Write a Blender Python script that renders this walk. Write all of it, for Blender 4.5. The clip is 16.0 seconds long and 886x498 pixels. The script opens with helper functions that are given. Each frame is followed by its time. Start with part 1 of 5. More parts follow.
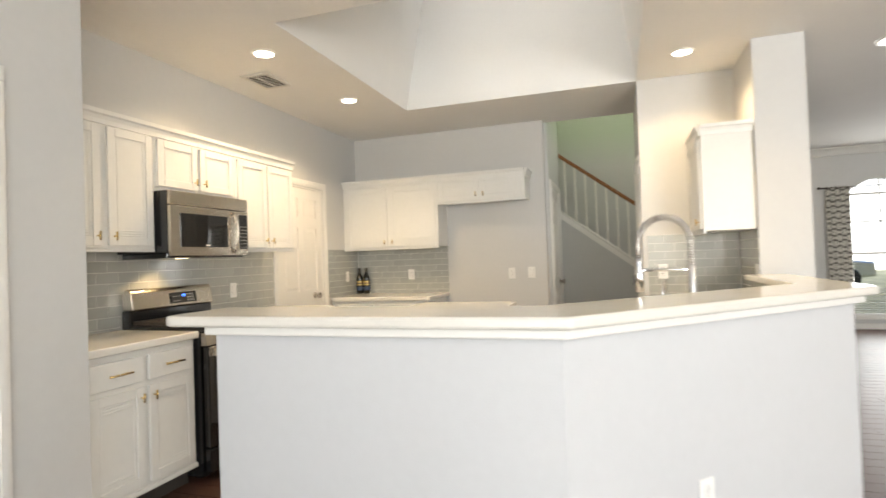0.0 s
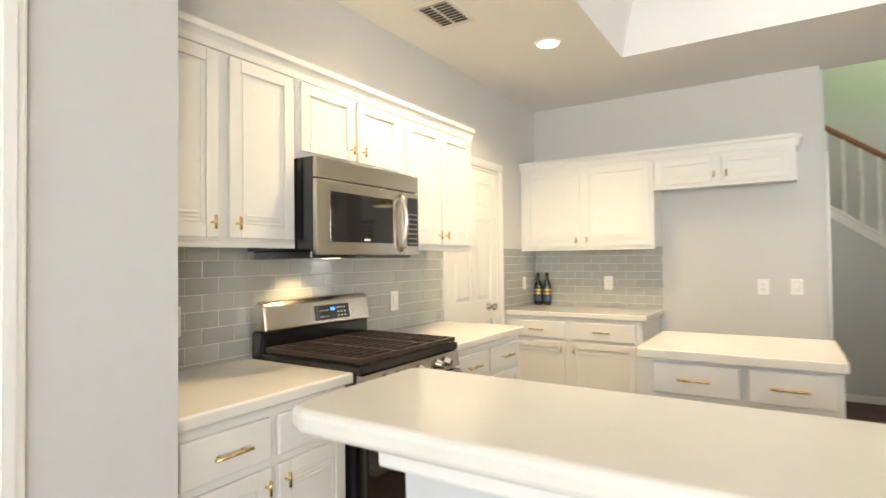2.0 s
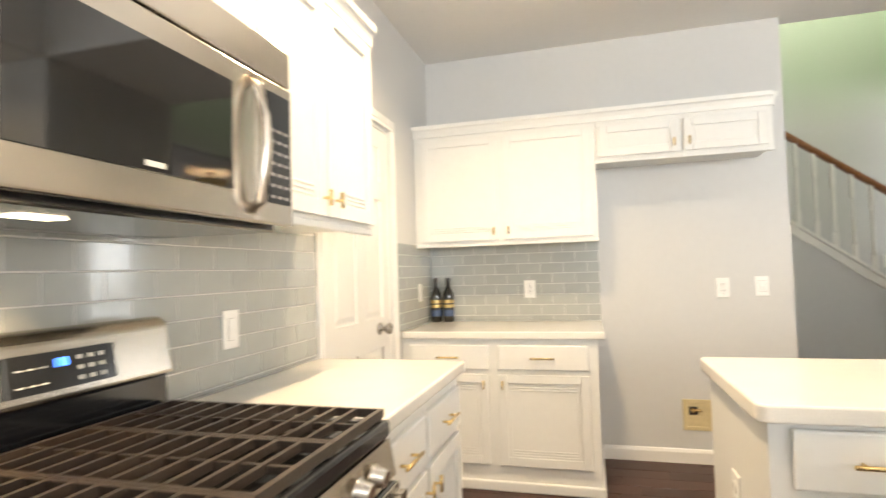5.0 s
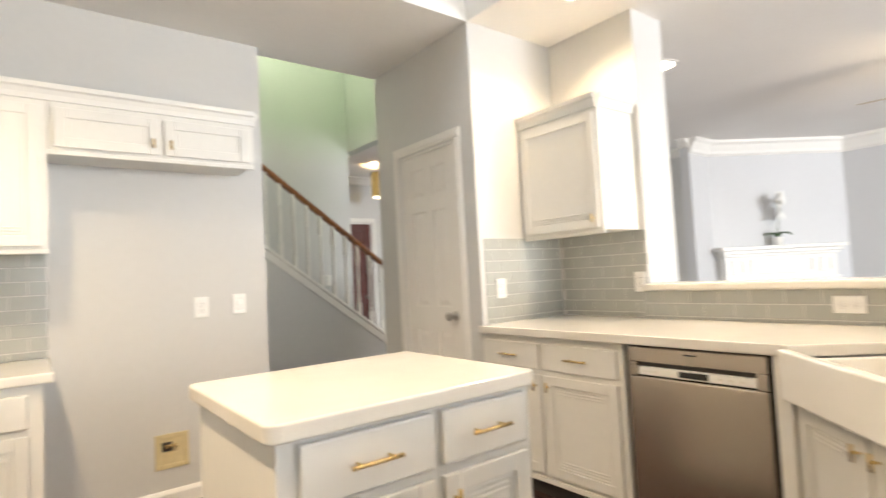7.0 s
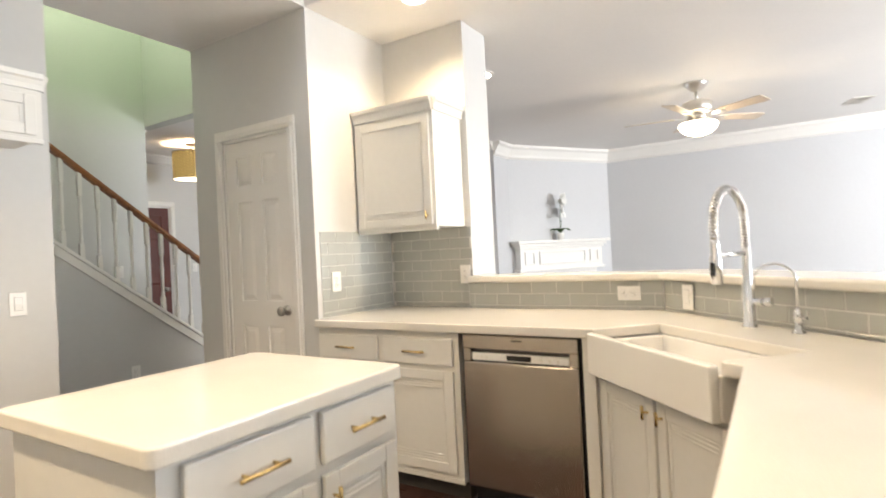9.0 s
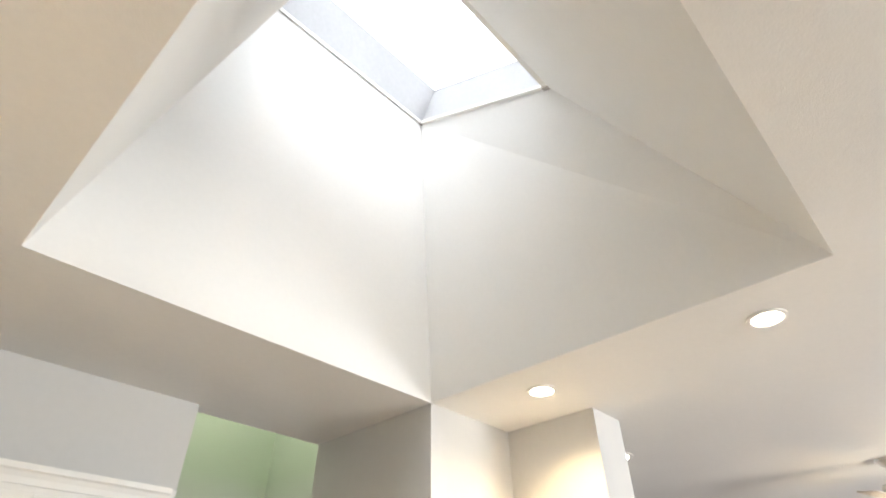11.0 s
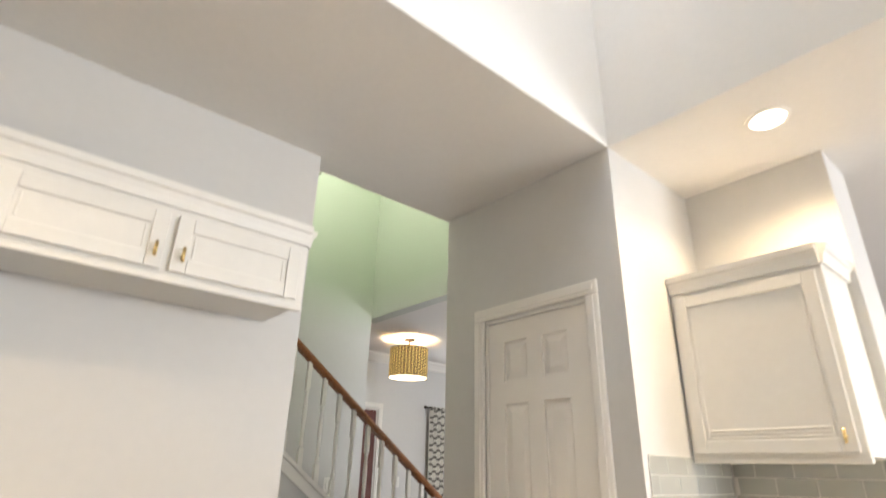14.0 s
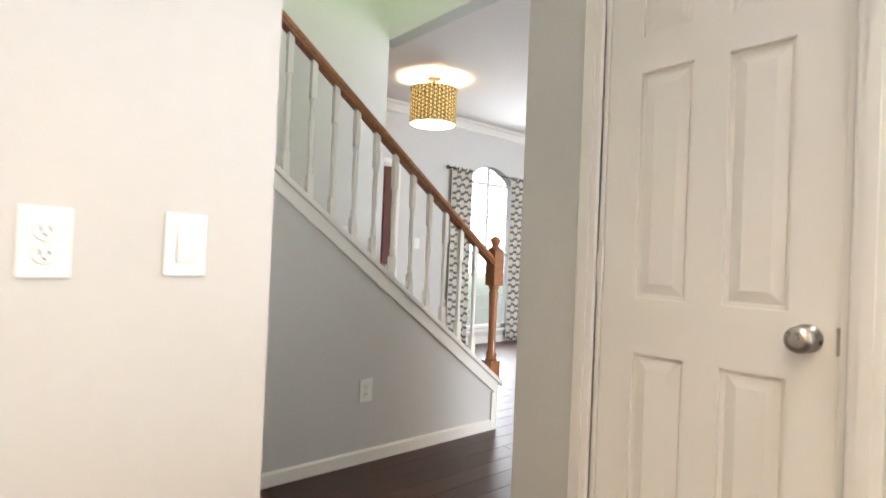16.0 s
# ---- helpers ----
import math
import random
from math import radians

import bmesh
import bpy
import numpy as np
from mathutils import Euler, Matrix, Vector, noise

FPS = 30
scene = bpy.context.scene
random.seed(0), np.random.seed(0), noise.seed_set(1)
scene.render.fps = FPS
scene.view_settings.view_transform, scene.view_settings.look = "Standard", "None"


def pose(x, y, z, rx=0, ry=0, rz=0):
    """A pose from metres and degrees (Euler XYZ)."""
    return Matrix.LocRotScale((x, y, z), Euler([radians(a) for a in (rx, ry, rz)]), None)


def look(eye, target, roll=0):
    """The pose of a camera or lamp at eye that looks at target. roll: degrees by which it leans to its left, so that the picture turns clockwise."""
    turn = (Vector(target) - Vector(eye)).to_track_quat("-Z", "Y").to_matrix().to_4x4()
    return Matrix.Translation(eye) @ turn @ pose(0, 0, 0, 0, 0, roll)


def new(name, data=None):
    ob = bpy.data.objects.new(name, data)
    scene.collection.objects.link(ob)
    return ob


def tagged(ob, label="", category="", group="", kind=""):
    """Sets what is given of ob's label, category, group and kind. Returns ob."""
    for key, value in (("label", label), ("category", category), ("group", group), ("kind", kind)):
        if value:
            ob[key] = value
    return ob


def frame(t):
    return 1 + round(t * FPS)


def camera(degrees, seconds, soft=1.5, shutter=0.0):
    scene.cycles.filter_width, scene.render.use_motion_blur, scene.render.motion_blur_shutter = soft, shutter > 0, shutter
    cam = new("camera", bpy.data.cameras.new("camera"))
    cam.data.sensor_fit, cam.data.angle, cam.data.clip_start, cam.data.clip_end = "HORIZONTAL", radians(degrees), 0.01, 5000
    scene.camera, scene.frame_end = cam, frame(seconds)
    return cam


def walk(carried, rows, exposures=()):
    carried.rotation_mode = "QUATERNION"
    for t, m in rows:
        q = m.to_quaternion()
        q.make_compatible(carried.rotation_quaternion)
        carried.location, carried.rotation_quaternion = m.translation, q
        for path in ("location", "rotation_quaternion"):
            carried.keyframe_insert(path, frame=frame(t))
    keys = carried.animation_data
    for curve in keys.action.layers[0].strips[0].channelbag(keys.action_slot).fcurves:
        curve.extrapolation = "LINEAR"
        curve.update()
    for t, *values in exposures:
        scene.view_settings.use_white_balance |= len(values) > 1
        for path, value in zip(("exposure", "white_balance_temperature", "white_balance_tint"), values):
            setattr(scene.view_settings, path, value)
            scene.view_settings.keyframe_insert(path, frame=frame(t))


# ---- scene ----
# ---- camera ----
cam = camera(79.0, 16.0, shutter=0.5)
PATH = [
    (0, (0.115, -0.537, 1.265), (-0.51, 1.362, 1.299), -2.0),
    (0.5, (-0.108, -0.327, 1.286), (-0.877, 1.519, 1.318), -1.6),
    (1, (-0.423, -0.063, 1.295), (-1.291, 1.739, 1.33), -1.4),
    (1.5, (-0.656, 0.197, 1.294), (-1.596, 1.962, 1.332), -1.2),
    (2, (-0.862, 0.478, 1.312), (-1.938, 2.163, 1.351), -0.6),
    (2.5, (-1.093, 0.69, 1.287), (-2.251, 2.32, 1.325), -0.3),
    (3, (-1.324, 0.877, 1.265), (-2.502, 2.492, 1.319), -0.4),
    (3.2, (-1.415, 0.925, 1.255), (-2.592, 2.540, 1.308), -0.2),
    (3.4, (-1.510, 0.955, 1.250), (-2.655, 2.594, 1.304), -0.2),
    (3.6, (-1.590, 1.010, 1.244), (-2.695, 2.676, 1.300), -0.3),
    (3.9, (-1.668, 1.140, 1.238), (-2.705, 2.850, 1.300), -0.5),
    (4.2, (-1.718, 1.300, 1.232), (-2.668, 3.060, 1.300), -0.8),
    (4.8, (-1.782, 1.560, 1.226), (-2.432, 3.450, 1.306), -1.5),
    (5.3, (-1.799, 1.745, 1.220), (-2.130, 3.717, 1.314), -1.9),
    (5.5, (-1.800, 1.812, 1.220), (-1.987, 3.801, 1.322), -2.0),
    (6, (-1.794, 1.945, 1.250), (-1.463, 3.913, 1.374), -2.4),
    (6.5, (-1.798, 1.972, 1.215), (-0.934, 3.772, 1.344), -2.9),
    (7, (-1.813, 1.920, 1.185), (-0.590, 3.500, 1.284), -3.0),
    (7.5, (-1.836, 1.823, 1.185), (-0.304, 3.109, 1.227), -3.4),
    (8, (-1.876, 1.860, 1.170), (-0.170, 2.903, 1.186), -3.2),
    (8.5, (-1.944, 1.950, 1.174), (-0.202, 2.934, 1.180), -3.1),
    (9, (-1.980, 2.028, 1.232), (-0.276, 3.075, 1.247), -2.8),
    (9.5, (-1.980, 2.092, 1.356), (-0.361, 3.230, 1.643), -2.2),
    (10, (-1.921, 2.150, 1.474), (-0.420, 3.294, 2.141), -1.8),
    (10.2, (-1.902, 2.158, 1.503), (-0.472, 3.292, 2.326), -1.6),
    (12.3, (-1.869, 2.186, 1.537), (-0.848, 3.251, 2.887), 0.6),
    (12.5, (-1.819, 2.291, 1.516), (-0.797, 3.388, 2.839), 0.8),
    (13, (-1.697, 2.581, 1.448), (-0.662, 3.824, 2.624), 1.2),
    (13.5, (-1.656, 2.913, 1.382), (-0.544, 4.265, 2.349), 1.1),
    (14, (-1.619, 3.19, 1.313), (-0.424, 4.596, 2.083), 1.4),
    (14.5, (-1.473, 3.469, 1.24), (-0.243, 4.93, 1.833), 1.9),
    (14.75, (-1.482, 3.648, 1.209), (-0.189, 5.103, 1.686), 2.05),
    (14.88, (-1.440, 3.705, 1.193), (-0.165, 5.190, 1.610), 2.1),
    (15, (-1.352, 3.697, 1.178), (-0.093, 5.209, 1.54), 2.2),
    (15.5, (-1.255, 3.985, 1.141), (0.041, 5.498, 1.323), 2.3),
    (16, (-1.096, 4.187, 1.081), (0.211, 5.701, 1.104), 2.4),
]
walk(cam, [(t, look(eye, target, roll)) for t, eye, target, roll in PATH], [(0, 0.36, 6950, 10), (1.0, 0.5, 6900, 9), (2.0, 0.65, 6850, 8), (3.0, 0.7, 7000, 9), (5.5, 1.02, 6650, 10), (7.0, 0.92, 6600, 11),
     (8.5, 0.83, 6550, 11), (10.2, 0.76, 6500, 10), (12.5, 0.5, 6650, 10), (14.0, 0.77, 6600, 12), (15.0, 1.06, 6450, 12), (16.0, 1.25, 6400, 13)])

# ---- world, sun, large lights ----
world = bpy.data.worlds.new("sky")
scene.world = world
world.use_nodes = True
wn = world.node_tree.nodes
sky = wn.new("ShaderNodeTexSky")
sky.sky_type = "NISHITA"
sky.sun_disc = False
sky.sun_elevation, sky.sun_rotation = radians(52), radians(200)
world.node_tree.links.new(sky.outputs[0], wn["Background"].inputs[0])
wn["Background"].inputs[1].default_value = 0.12


def lamp(name, kind, matrix, power, colour=(1, 1, 1), size=0.1, size_y=None, spot=100):
    data = bpy.data.lights.new(name, kind)
    data.energy, data.color = power, colour
    if kind == "AREA":
        data.size = size
        if size_y:
            data.shape, data.size_y = "RECTANGLE", size_y
    elif kind == "SUN":
        data.angle = radians(size)
    else:
        data.shadow_soft_size = size
    if kind == "SPOT":
        data.spot_size, data.spot_blend = radians(spot), 0.7
    ob = new(name, data)
    ob.matrix_world = matrix
    return ob


CE = 2.71                                   # kitchen ceiling
WARM, DAY = (1.0, 0.76, 0.47), (0.93, 0.97, 1.0)
lamp("sun", "SUN", look((0, 0, 9), (0.6, 2.2, 0)), 0.6, (1, 0.96, 0.9), 12)
SKY_L = Vector((-1.30, 4.13, 4.80))         # back corner of the skylight
SKY_V = Vector((0, -1.08, -0.56))           # down the roof slope
SKY_U = Vector((1.30, 0, 0))
SKY_N = SKY_U.cross(SKY_V).normalized()
if SKY_N.z < 0:
    SKY_N = -SKY_N
sky_mid = SKY_L + SKY_U / 2 + SKY_V / 2 + SKY_N * 0.45
lamp("skylight_daylight", "AREA", look(sky_mid, sky_mid - SKY_N), 34, DAY, 2.1, 2.0)
for x0, x1, power, turn in ((-1.6, 1.2, 64, 0.0), (2.0, 4.8, 270, 1.3)):
    lamp("window_daylight", "AREA", look(((x0 + x1) / 2, -2.93, 1.4), ((x0 + x1) / 2 + turn, 3, 4.4)), power, DAY, x1 - x0 - 0.1, 1.9)
# Unseen window lamp, added to brighten the open side room door.
lamp("added_side_room_fill", "AREA", look((-3.2, -2.96, 1.5), (-3.2, 3, 1.2)), 45, DAY, 0.95, 1.15)
lamp("dining_daylight", "AREA", look((3.8, 8.85, 1.2), (3.4, 3, 1.0)), 27, DAY, 0.9, 1.7)
CANS = [(-2.15, 2.57), (-2.14, 3.77), (0.60, 3.73), (0.62, 2.54)]
for x, y in CANS:
    lamp("can_light", "SPOT", look((x, y, CE - 0.03), (x, y + 0.001, 0)), 66 if x < 0 else 40, WARM, 0.06, spot=142)
lamp("hood_light", "SPOT", look((-2.70, 2.26, 1.312), (-2.80, 2.26, 0.95)), 7, (1, 0.74, 0.42), 0.03, spot=110)
lamp("fan_bulb", "POINT", pose(3.6, 2.58, 2.12), 9, WARM, 0.14)
lamp("pendant_bulb", "POINT", pose(2.03, 8.03, 2.40), 18, WARM, 0.06)
lamp("disc_bulb", "SPOT", look((2.05, 4.08, CE - 0.05), (2.05, 4.081, 0)), 36, (1, 0.93, 0.84), 0.1, spot=160)
lamp("stair_bulb", "POINT", pose(0.09, 6.75, 4.45), 38, (1, 0.94, 0.84), 0.2)


# ---- materials ----
def material(name, colour, rough=0.5, metal=0.0, grain=60, vary=0.06, bump=0.0, bump_scale=120, coat=0.0, blotch=2.5, stretch=None, per_object=0.0):
    m = bpy.data.materials.new(name)
    m.use_nodes = True
    nt = m.node_tree
    n, l = nt.nodes, nt.links
    b = n["Principled BSDF"]
    b.inputs["Roughness"].default_value, b.inputs["Metallic"].default_value = rough, metal
    b.inputs["Coat Weight"].default_value = coat
    tc = n.new("ShaderNodeTexCoord")
    mp = n.new("ShaderNodeMapping")
    l.new(tc.outputs["Object"], mp.inputs["Vector"])
    if stretch:
        mp.inputs["Scale"].default_value = stretch
    fine, wide = n.new("ShaderNodeTexNoise"), n.new("ShaderNodeTexNoise")
    fine.inputs["Scale"].default_value, wide.inputs["Scale"].default_value = grain, blotch
    fine.inputs["Detail"].default_value = 4
    l.new(mp.outputs[0], fine.inputs["Vector"])
    l.new(tc.outputs["Object"], wide.inputs["Vector"])
    add = n.new("ShaderNodeMath")
    add.operation = "ADD"
    l.new(fine.outputs["Fac"], add.inputs[0])
    l.new(wide.outputs["Fac"], add.inputs[1])
    last = add
    if per_object:
        info, mul = n.new("ShaderNodeObjectInfo"), n.new("ShaderNodeMath")
        mul.operation = "MULTIPLY_ADD"
        mul.inputs[1].default_value = per_object
        l.new(info.outputs["Random"], mul.inputs[0])
        l.new(add.outputs[0], mul.inputs[2])
        last = mul
    ramp = n.new("ShaderNodeMapRange")
    ramp.inputs["From Min"].default_value, ramp.inputs["From Max"].default_value = 0.6, 1.4 + per_object
    l.new(last.outputs[0], ramp.inputs["Value"])
    mix = n.new("ShaderNodeMix")
    mix.data_type = "RGBA"
    lo = [max(0, c * (1 - vary)) for c in colour]
    hi = [min(0.95, c * (1 + vary)) for c in colour]
    mix.inputs["A"].default_value, mix.inputs["B"].default_value = (*lo, 1), (*hi, 1)
    l.new(ramp.outputs[0], mix.inputs["Factor"])
    l.new(mix.outputs["Result"], b.inputs["Base Color"])
    rr = n.new("ShaderNodeMapRange")
    rr.inputs["To Min"].default_value, rr.inputs["To Max"].default_value = rough * 0.85, min(1, rough * 1.15)
    l.new(fine.outputs["Fac"], rr.inputs["Value"])
    l.new(rr.outputs[0], b.inputs["Roughness"])
    if bump:
        nb, bp = n.new("ShaderNodeTexNoise"), n.new("ShaderNodeBump")
        nb.inputs["Scale"].default_value = bump_scale
        l.new(mp.outputs[0], nb.inputs["Vector"])
        bp.inputs["Strength"].default_value, bp.inputs["Distance"].default_value = bump, 0.004
        l.new(nb.outputs["Fac"], bp.inputs["Height"])
        l.new(bp.outputs[0], b.inputs["Normal"])
    return m


def glow(name, colour, strength):
    m = bpy.data.materials.new(name)
    m.use_nodes = True
    b = m.node_tree.nodes["Principled BSDF"]
    b.inputs["Base Color"].default_value = (*colour, 1)
    b.inputs["Emission Color"].default_value = (*colour, 1)
    b.inputs["Emission Strength"].default_value = strength
    return m


def glass(name, colour=(1, 1, 1), rough=0.0):
    m = bpy.data.materials.new(name)
    m.use_nodes = True
    b = m.node_tree.nodes["Principled BSDF"]
    b.inputs["Base Color"].default_value = (*colour, 1)
    b.inputs["Transmission Weight"].default_value = 1
    b.inputs["Roughness"].default_value = rough
    b.inputs["IOR"].default_value = 1.1
    return m


WALL = material("grey_wall_paint", (0.59, 0.585, 0.57), 0.6, grain=25, vary=0.025, bump=0.05, bump_scale=160, blotch=1.2)
BLUE = material("pale_grey_blue_wall_paint", (0.575, 0.58, 0.59), 0.6, grain=25, vary=0.025, bump=0.12, bump_scale=160, blotch=1.2)
CEIL = material("ceiling_paint", (0.80, 0.78, 0.75), 0.75, grain=40, vary=0.025, bump=0.2, bump_scale=140, blotch=1.5)
SHAFT = material("white_shaft_paint", (0.76, 0.75, 0.725), 0.7, grain=40, vary=0.02, bump=0.12, bump_scale=140)
TRIM = material("white_trim_paint", (0.80, 0.78, 0.74), 0.35, grain=30, vary=0.02, bump=0.03, bump_scale=60)
CAB = material("white_cabinet_paint", (0.74, 0.73, 0.695), 0.38, grain=30, vary=0.025, bump=0.05, bump_scale=70)
DOORP = material("white_door_paint", (0.80, 0.775, 0.73), 0.4, grain=60, vary=0.02, bump=0.08, bump_scale=90, stretch=(6, 6, 0.6))
QUARTZ = material("white_quartz", (0.73, 0.70, 0.64), 0.13, grain=220, vary=0.05, bump=0.0, coat=0.0, blotch=5)
CERAMIC = material("white_fireclay", (0.86, 0.84, 0.80), 0.1, grain=10, vary=0.015, coat=0.5)
TILE = material("grey_green_glass_tile", (0.40, 0.41, 0.385), 0.14, grain=14, vary=0.09, bump=0.05, bump_scale=16, coat=0.25, per_object=0.8)
GROUT = material("pale_grout", (0.64, 0.63, 0.60), 0.85, grain=200, vary=0.05)
STEEL = material("brushed_stainless", (0.58, 0.53, 0.46), 0.25, 1.0, grain=40, vary=0.09, bump=0.03, bump_scale=50, stretch=(1, 30, 30))
STEELV = material("brushed_stainless_upright", (0.58, 0.52, 0.45), 0.26, 1.0, grain=40, vary=0.1, bump=0.03, bump_scale=50, stretch=(30, 30, 1))
CHROME = material("polished_chrome", (0.75, 0.75, 0.76), 0.12, 1.0, grain=10, vary=0.02)
FANMETAL = material("pale_brushed_nickel", (0.72, 0.69, 0.64), 0.3, 1.0, grain=30, vary=0.04)
NICKEL = material("satin_nickel", (0.42, 0.39, 0.35), 0.28, 1.0, grain=30, vary=0.05)
BRASS = material("satin_brass", (0.78, 0.58, 0.27), 0.26, 1.0, grain=60, vary=0.06)
BLACK = material("black_enamel", (0.012, 0.012, 0.013), 0.18, grain=40, vary=0.3, coat=0.3)
IRON = material("cast_iron", (0.05, 0.036, 0.027), 0.4, grain=150, vary=0.3, bump=0.3, bump_scale=250)
DARKGLASS = material("dark_oven_glass", (0.012, 0.011, 0.010), 0.05, grain=10, vary=0.2, coat=0.6)
PLASTIC = material("white_plate_plastic", (0.84, 0.83, 0.80), 0.3, grain=20, vary=0.01)
SEAM = material("grey_seam", (0.42, 0.41, 0.39), 0.7, grain=50, vary=0.1)
# Near-black stands in for shade in slots, holes and toe spaces; also a badge.
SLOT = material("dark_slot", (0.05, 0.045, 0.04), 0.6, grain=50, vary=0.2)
OAK = material("golden_oak_varnish", (0.30, 0.115, 0.04), 0.28, grain=14, vary=0.28, bump=0.05, bump_scale=40, stretch=(1, 12, 12), coat=0.3)
DOORWOOD = material("dark_red_door_wood", (0.10, 0.025, 0.018), 0.35, grain=14, vary=0.25, stretch=(10, 10, 1))
FLOOR = material("dark_walnut_floor", (0.055, 0.024, 0.016), 0.45, grain=9, vary=0.4, bump=0.06, bump_scale=30, stretch=(1, 14, 14), per_object=1.1)
BOTTLE = material("dark_bottle_glass", (0.010, 0.009, 0.006), 0.06, grain=10, vary=0.1, coat=0.5)
LABEL = material("black_bottle_label", (0.03, 0.028, 0.025), 0.5, grain=60, vary=0.2)
GOLD = material("gold_foil", (0.62, 0.45, 0.18), 0.35, 0.7, grain=60, vary=0.1)
NAVY = material("navy_label", (0.05, 0.08, 0.16), 0.5, grain=60, vary=0.2)
VENT = material("vent_enamel", (0.72, 0.69, 0.63), 0.5, grain=30, vary=0.03)
KEYGREY = material("dim_key_print", (0.22, 0.21, 0.20), 0.4, grain=40, vary=0.08)
CURB = material("grey_curb", (0.45, 0.45, 0.46), 0.6, grain=40, vary=0.08)
VENTDARK = material("vent_dark_inside", (0.10, 0.085, 0.06), 0.8, grain=40, vary=0.2)
BRONZE = material("dark_bronze", (0.06, 0.045, 0.035), 0.4, 0.8, grain=60, vary=0.15)
BLADE = material("pale_maple_blade", (0.60, 0.52, 0.42), 0.4, grain=16, vary=0.15, stretch=(1, 10, 10))
PETAL = material("white_orchid_petal", (0.85, 0.84, 0.80), 0.5, grain=60, vary=0.04)
LEAF = material("orchid_leaf", (0.05, 0.10, 0.03), 0.4, grain=40, vary=0.3)
YELLOW = material("yellowed_box_plastic", (0.62, 0.52, 0.30), 0.5, grain=40, vary=0.12)
# Lawn colour is lightened to stand in for blown-out daylight outside.
SOIL = material("lawn", (0.26, 0.27, 0.17), 0.9, grain=30, vary=0.5)
BARK = material("bare_bark", (0.16, 0.12, 0.09), 0.9, grain=30, vary=0.3)
LAMPGLASS = glow("lit_lamp_lens", (1.0, 0.90, 0.74), 9)
FANGLASS = glow("lit_fan_bowl", (1.0, 0.84, 0.60), 7)
SHADEGLOW = glow("lit_shade_diffuser", (1.0, 0.88, 0.64), 2.2)
BLUELED = glow("blue_clock_digits", (0.05, 0.2, 1.0), 3)
PANE = glass("window_glass")
LENS = glass("frosted_lens", (1, 1, 1), 0.4)


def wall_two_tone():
    """Grey paint below, green paint upstairs; the blend between the storeys paints in bounced light."""
    m = material("stairwell_paint_and_bounce", (0.59, 0.59, 0.58), 0.6, grain=25, vary=0.025, bump=0.12, bump_scale=160, blotch=1.2)
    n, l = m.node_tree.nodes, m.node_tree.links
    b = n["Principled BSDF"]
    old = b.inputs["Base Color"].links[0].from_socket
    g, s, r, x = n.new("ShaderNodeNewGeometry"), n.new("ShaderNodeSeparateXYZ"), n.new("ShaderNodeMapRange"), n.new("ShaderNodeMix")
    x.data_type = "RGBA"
    # Soft height ramp: green bounce light put into the wall colour.
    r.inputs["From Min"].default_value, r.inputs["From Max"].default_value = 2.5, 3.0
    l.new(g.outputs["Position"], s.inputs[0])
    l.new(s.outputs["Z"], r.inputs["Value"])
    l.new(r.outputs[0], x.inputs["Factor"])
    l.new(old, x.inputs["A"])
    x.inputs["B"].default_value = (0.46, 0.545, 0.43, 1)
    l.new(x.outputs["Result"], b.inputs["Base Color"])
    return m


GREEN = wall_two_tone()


def pattern_material(name, ground, ink, sx, sz, ring=0.33, width=0.13, light=0.0):
    """A woven pattern of upright rounded links."""
    m = material(name, ground, 0.8, grain=300, vary=0.08, bump=0.15, bump_scale=400)
    n, l = m.node_tree.nodes, m.node_tree.links
    b = n["Principled BSDF"]
    old = b.inputs["Base Color"].links[0].from_socket

    def op(kind, a, c=None, v=None):
        k = n.new("ShaderNodeMath")
        k.operation = kind
        l.new(a, k.inputs[0])
        if c is not None:
            l.new(c, k.inputs[1])
        elif v is not None:
            k.inputs[1].default_value = v
        return k.outputs[0]
    uv, s = n.new("ShaderNodeUVMap"), n.new("ShaderNodeSeparateXYZ")
    l.new(uv.outputs[0], s.inputs[0])
    u = op("MULTIPLY", s.outputs["X"], v=sx)
    w = op("MULTIPLY", s.outputs["Y"], v=sz)
    odd = op("MULTIPLY", op("FLOORED_MODULO", op("FLOOR", u), v=2.0), v=0.5)
    du = op("SUBTRACT", op("FRACT", u), v=0.5)
    dw = op("SUBTRACT", op("FRACT", op("ADD", w, odd)), v=0.5)
    d = op("POWER", op("ADD", op("POWER", op("ABSOLUTE", op("MULTIPLY", du, v=1.15)), v=3.0), op("POWER", op("ABSOLUTE", dw), v=3.0)), v=1 / 3)
    on = op("LESS_THAN", op("ABSOLUTE", op("SUBTRACT", d, v=ring)), v=width)
    x = n.new("ShaderNodeMix")
    x.data_type = "RGBA"
    l.new(on, x.inputs["Factor"])
    l.new(old, x.inputs["A"])
    x.inputs["B"].default_value = (*ink, 1)
    l.new(x.outputs["Result"], b.inputs["Base Color"])
    if light:
        l.new(x.outputs["Result"], b.inputs["Emission Color"])
        b.inputs["Emission Strength"].default_value = light
    return m


CURTAIN = pattern_material("linked_curtain_cloth", (0.70, 0.68, 0.62), (0.15, 0.14, 0.125), 1, 1, 0.33, 0.085)
SHADECLOTH = pattern_material("gold_lattice_shade_cloth", (0.62, 0.42, 0.13), (0.05, 0.03, 0.015), 1, 1, 0.44, 0.13, 0.6)


